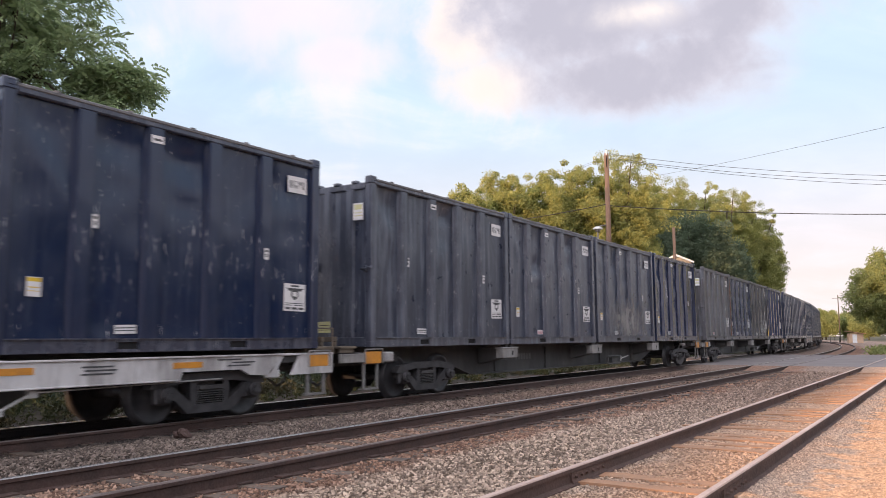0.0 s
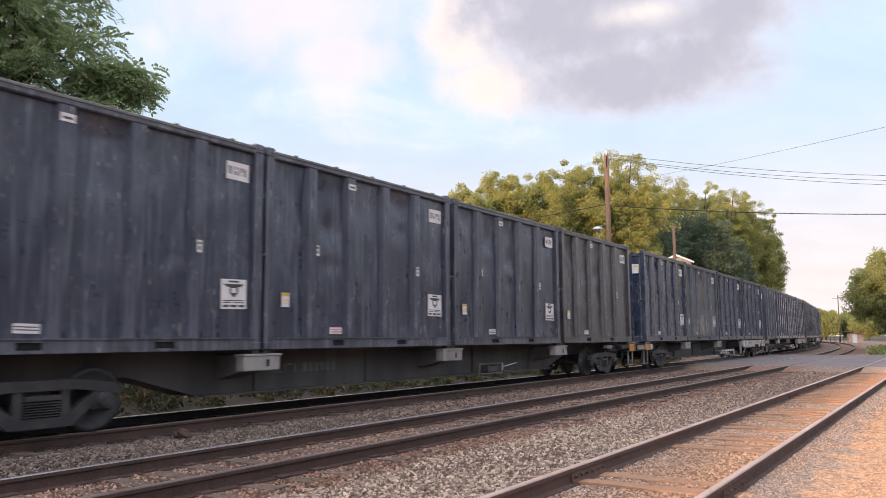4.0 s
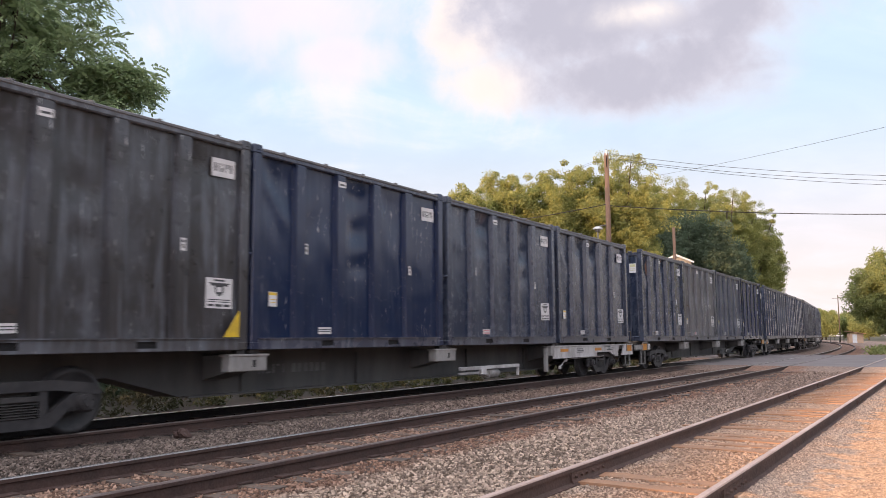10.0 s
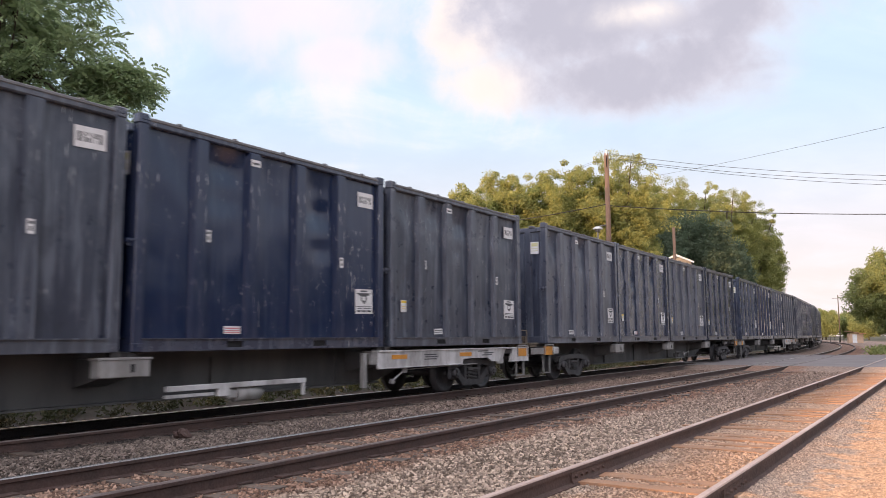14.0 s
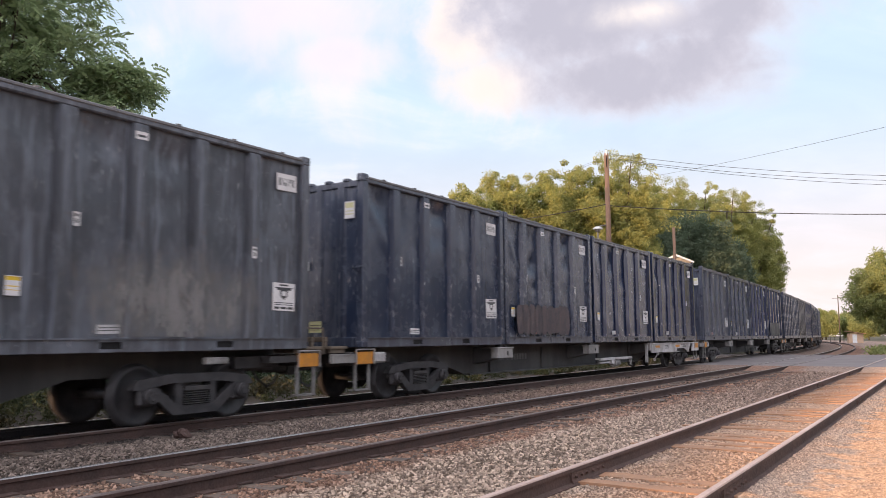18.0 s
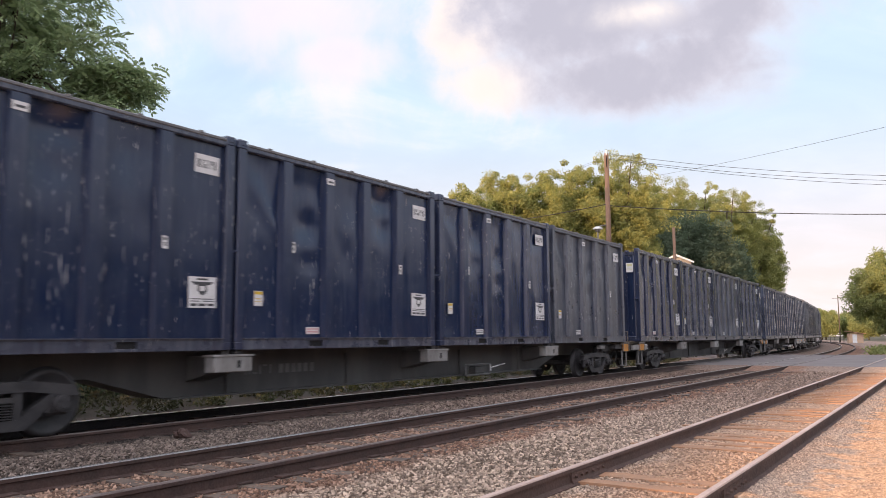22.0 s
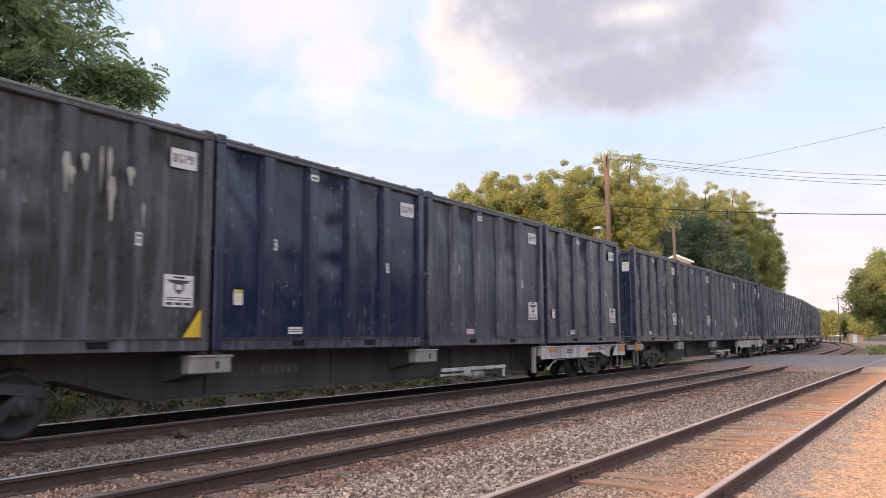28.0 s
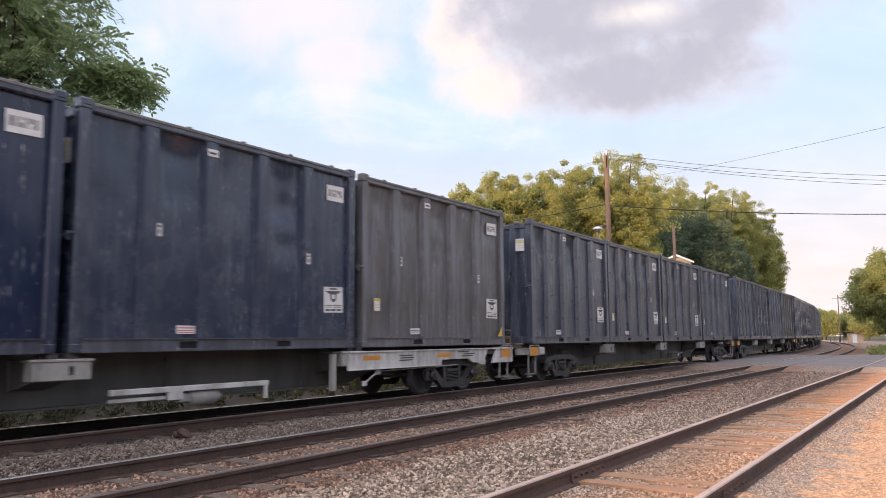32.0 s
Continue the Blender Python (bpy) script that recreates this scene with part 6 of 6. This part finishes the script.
    if what == "scours":
        paths = [[(-2.3, 2.9), (-2.36, 2.5), (-2.2, 2.1)], [(-1.3, 2.7), (-1.42, 2.2)], [(-1.36, 2.0), (-1.3, 1.5), (-1.4, 1.0)], [(2.1, 2.7), (1.98, 2.1), (2.08, 1.6)], [(1.0, 1.3), (0.95, 0.7)], [(-2.6, 0.33), (-2.0, 0.36), (-1.95, 0.55)]]
        o = part("scour", stroke_mesh(paths, 0.030, M_SPLASH), None, root, "pale scour marks")
        o.location.y = SKIN - 0.008
        o = part("rust_streak", stroke_mesh([[(-2.55, 1.62), (-1.98, 1.55)], [(-2.05, 1.5), (-2.0, 1.32)]], 0.03, M_RUST), None, root, "rusty tear")
        o.location.y = SKIN - 0.008
    if what == "end_scrawl":
        paths = [loop_path(r, 0.0, 2.30 - 0.24 * i, 0.09, 0.10, 6) for i in range(5)] + [[(0.0, 1.1), (0.02, 0.85)], [(0.0, 0.8), (0.06, 0.7)]]
        o = part("graffiti", stroke_mesh(paths, 0.028, M_GRAFFITI), None, root, "white sprayed upright scrawl on the end wall")
        o.matrix_basis = pose(-BOX_L / 2 - 0.012, 0.62, 0, 0, 0, -90)
    if what == "strap":
        bm = bmesh.new()
        pts = [Vector((2.92, -1.20, 3.57)), Vector((3.06, -1.24, 3.50)), Vector((3.22, -1.26, 3.20)), Vector((3.42, -1.25, 2.86)), Vector((3.66, -1.22, 2.62)), Vector((3.84, -1.20, 2.55))]
        for p, q in zip(pts, pts[1:]):
            rod(bm, p, q, 0.022, sides=6)
        rod(bm, pts[4], (3.76, -1.22, 2.38), 0.018, sides=6)
        part("strap", bm, M_GRAFFITI, root, "loose white strap blowing off the top corner")
    if what == "triangle":
        bm = bmesh.new()
        prism(bm, [(2.50, 0.21), (2.84, 0.21), (2.84, 0.66)], y - 0.004, y, "y")
        part("corner_marking", bm, M_YELLOW, root, "yellow painted triangle")
    if what == "splash":
        bm = bmesh.new()
        for i in range(9):
            x, z, h = r.uniform(0.2, 2.0), r.uniform(1.9, 2.7), r.uniform(0.2, 0.7)
            w = r.uniform(0.02, 0.08)
            bm.faces.new([bm.verts.new((x + w * a, 0, z + h * b)) for a, b in ((-0.4, 0.5), (-1.0, 0.3), (-0.5, -0.1), (-0.2, -0.5), (0.15, -0.5), (0.3, -0.1), (0.9, 0.2), (0.4, 0.5))])
        o = part("paint_splash", bm, M_SPLASH, root, "pale dried splashes")
        o.location.y = y
    if what == "streak":
        paths = []
        for i in range(22):
            x, z = r.gauss(0.55, 0.35), r.uniform(0.7, 3.0)
            paths.append([(x, z), (x + r.uniform(-0.03, 0.03), z - r.uniform(0.05, 0.2)), (x + r.uniform(-0.05, 0.05), z - r.uniform(0.22, 0.45))])
        o = part("scratch", stroke_mesh(paths, 0.014, M_GRAFFITI), None, root, "bare white scratches")
        o.location.y = FACE + 0.02
    if what == "patches":
        for x0, x1, z0, z1 in ((-2.80, -2.02, 0.28, 1.55), (-1.62, -0.86, 1.62, 1.68), (-1.62, -0.86, 0.25, 1.60), (-0.45, 0.30, 0.25, 1.50), (0.72, 1.45, 0.25, 2.35), (0.72, 1.45, 2.55, 2.62)):
            o = part("patch_plate", box(bmesh.new(), x0, x1, SKIN - 0.012, SKIN + 0.05, z0, z1, 0.006), PAINT, root, "welded patch plate")
        for x0, x1, z0, z1 in ((-2.86, -1.98, 0.21, 0.28), (-1.9, -1.84, 0.3, 1.9), (-0.60, -0.30, 0.24, 0.46), (0.66, 0.72, 0.3, 2.3)):
            part("rust_streak", box(bmesh.new(), x0, x1, SKIN - 0.018, SKIN, z0, z1), M_RUST, root, "rust along a weld")
    if what == "torn":
        paths = [[(-2.95, 1.98), (-2.62, 1.86), (-2.50, 1.66), (-2.0, 1.60)], [(-2.50, 1.66), (-2.72, 1.45)], [(-2.9, 0.34), (-2.0, 0.40)]]
        o = part("tear", stroke_mesh(paths, 0.035, M_EDGE), None, root, "torn sheet edge")
        o.location.y = SKIN - 0.012
        part("rust_streak", box(bmesh.new(), 2.86, 3.0, FACE - 0.012, FACE, 0.2, 3.3), M_RUST, root, "rusty corner post")
    for o in root.children:
        if o.name.startswith(("graffiti", "scratch", "dust_run", "scour", "paint_splash", "tear", "rust_spot")):
            o["kind"] = "stuff"
    if what == "brown_patch":
        part("patch_plate", box(bmesh.new(), -0.42, 0.28, SKIN - 0.012, SKIN + 0.03, 1.9, 2.9, 0.006), M_TAN, root, "brown rectangular patch")


# car and box numbers, counted from the head of the built train
MARKS = {(1, 2): "pale_stain", (15, 3): "pale_stain", (2, 0): "torn", (2, 2): "letters triangle", (5, 1): "brown_patch pale_stain", (6, 1): "streak", (7, 0): "patches", (7, 3): "triangle", (8, 0): "streak", (9, 0): "triangle", (11, 1): "scribble", (11, 3): "gash", (10, 0): "rust_spot", (10, 1): "streak scours", (14, 3): "strap", (17, 2): "streak", (18, 2): "triangle_low", (20, 3): "runs", (21, 3): "flower", (16, 1): "blocks", (17, 3): "grey_blocks", (24, 0): "splash triangle", (25, 0): "streak end_scrawl", (25, 2): "runs", (26, 1): "streak", (27, 3): "triangle_low"}
FLIPPED = {(18, 1), (18, 2), (18, 3)}   # boxes loaded the other way round: their plates are at the leading end


def make_train():
    made, boxes_made = [], {}
    cars = {}
    for k, code in enumerate(CONSIST, -LEAD):
        near = 0 <= k <= 28
        key = (code[4] == "1", near)
        if key not in cars:
            cars[key] = flat_car(*key)
            car = cars[key]
        else:
            car = copy_thing(cars[key], Matrix())
        row = []
        for i in range(4):
            kind = (k * 4 + i) * 5 % 6 + (6 if (k, i) in FLIPPED else 0)
            bk = (kind, near)
            if bk not in boxes_made:
                boxes_made[bk] = b = waste_box(kind, near)
            else:
                b = copy_thing(boxes_made[bk], Matrix())
            tone = TONES[code[i]]
            r = random.Random(k * 4 + i)
            f = r.uniform(0.85, 1.2)
            seed = r.uniform(0.03, 0.97)
            if (k, i) in MARKS:
                for what in MARKS[k, i].split():
                    add_mark(b, what, k)
            for o in b.children:
                # rails and posts gather more dust than the sheets
                q = next((v for n, v in (("bottom_rail", 0.32), ("top_rail", 0.30), ("corner_post", 0.12), ("rib", 0.07), ("end_", 0.12), ("roof", 0.3)) if o.name.startswith(n)), 0.0)
                o.color = (*(tone[j] * f * (1 - q) + (0.125, 0.125, 0.135)[j] * q for j in range(3)), DUST[code[i]] + (3 if o.name.startswith(("bottom_rail", "top_rail")) else 0) + seed)
            b["label"] = WORDS[code[i]]
            row.append(b)
        made.append((car, row))
    return made


TRAIN = make_train()
# ---- what moves: the whole train ----
def car_pose(front):
    """A car whose leading box begins at the place front on the track; it rides on its two bogie centres."""
    mid = front + (3 * BOX_PITCH + BOX_L) / 2
    a, b = on_track(mid - 10.05, Y_TRAIN), on_track(mid + 10.05, Y_TRAIN)
    turn = math.atan2(b[1] - a[1], b[0] - a[0])
    return Matrix.Translation(((a[0] + b[0]) / 2, (a[1] + b[1]) / 2, RT)) @ Matrix.Rotation(turn, 4, "Z")


SHIFT = (0.0, -0.06, 0.0, 0.11)   # box offsets fitted to their edges in the camera's view
# the train surges a little on its couplings: metres behind an even pace
LAG_FIT = [(0.0, 0.12), (2.2, 0.14), (3.1, -0.06), (6.0, -0.03), (8.5, -0.09), (10.9, -0.15), (12.1, 0.28), (14.5, 0.23), (16.9, 0.50), (18.1, 0.56), (20.5, 0.06), (22.9, -0.02), (25.3, -0.07), (28.0, -0.22), (28.9, 0.05), (32.0, 0.0)]


def lag_fit(t):
    for (a, u), (b, v) in zip(LAG_FIT, LAG_FIT[1:]):
        if t <= b:
            k = (t - a) / (b - a)
            return u + (v - u) * k * k * (3 - 2 * k)
    return LAG_FIT[-1][1]


def train_rows(first):
    """Times and car poses all along the clip."""
    times = [round(0.6 * i, 1) for i in range(54)] + [32.0]
    return [(t, car_pose(first - SPEED * t + lag_fit(t))) for t in times]


def motions():
    for k, (car, boxes) in enumerate(TRAIN, -LEAD):
        first = S_START + (k - 1) * CAR_PITCH
        rows = train_rows(first)
        walk(car, rows)
        for i, b in enumerate(boxes):
            seat = Matrix.Translation(((i - 1.5) * BOX_PITCH + SHIFT[i], 0, 1.125))
            walk(b, [(t, m @ seat) for t, m in rows])
        # the wheels turn while the car goes by close to the camera
        t0, t1 = (first - 24.0) / SPEED, (first + 16.0) / SPEED
        t0, t1 = max(0.0, round(t0, 1)), min(32.0, round(t1, 1))
        if t1 - t0 < 0.3 or k > 28:
            continue
        step = 1 / 30
        count = int(round((t1 - t0) / step))
        for b in car.children:
            if not b.name.startswith("bogie"):
                continue
            for o in b.children:
                if not o.name.startswith("wheelset"):
                    continue
                x = o.location.x
                spin = [(t0 + j * step, pose(x, 0, AXLE_Z, 0, -math.degrees(SPEED * step / AXLE_Z) * j, 0)) for j in range(count + 1)]
                if t0 > 0.1:
                    spin.insert(0, (0.0, pose(x, 0, AXLE_Z)))
                if t1 < 31.9:
                    spin.append((32.0, spin[-1][1]))
                walk(o, spin)


motions()
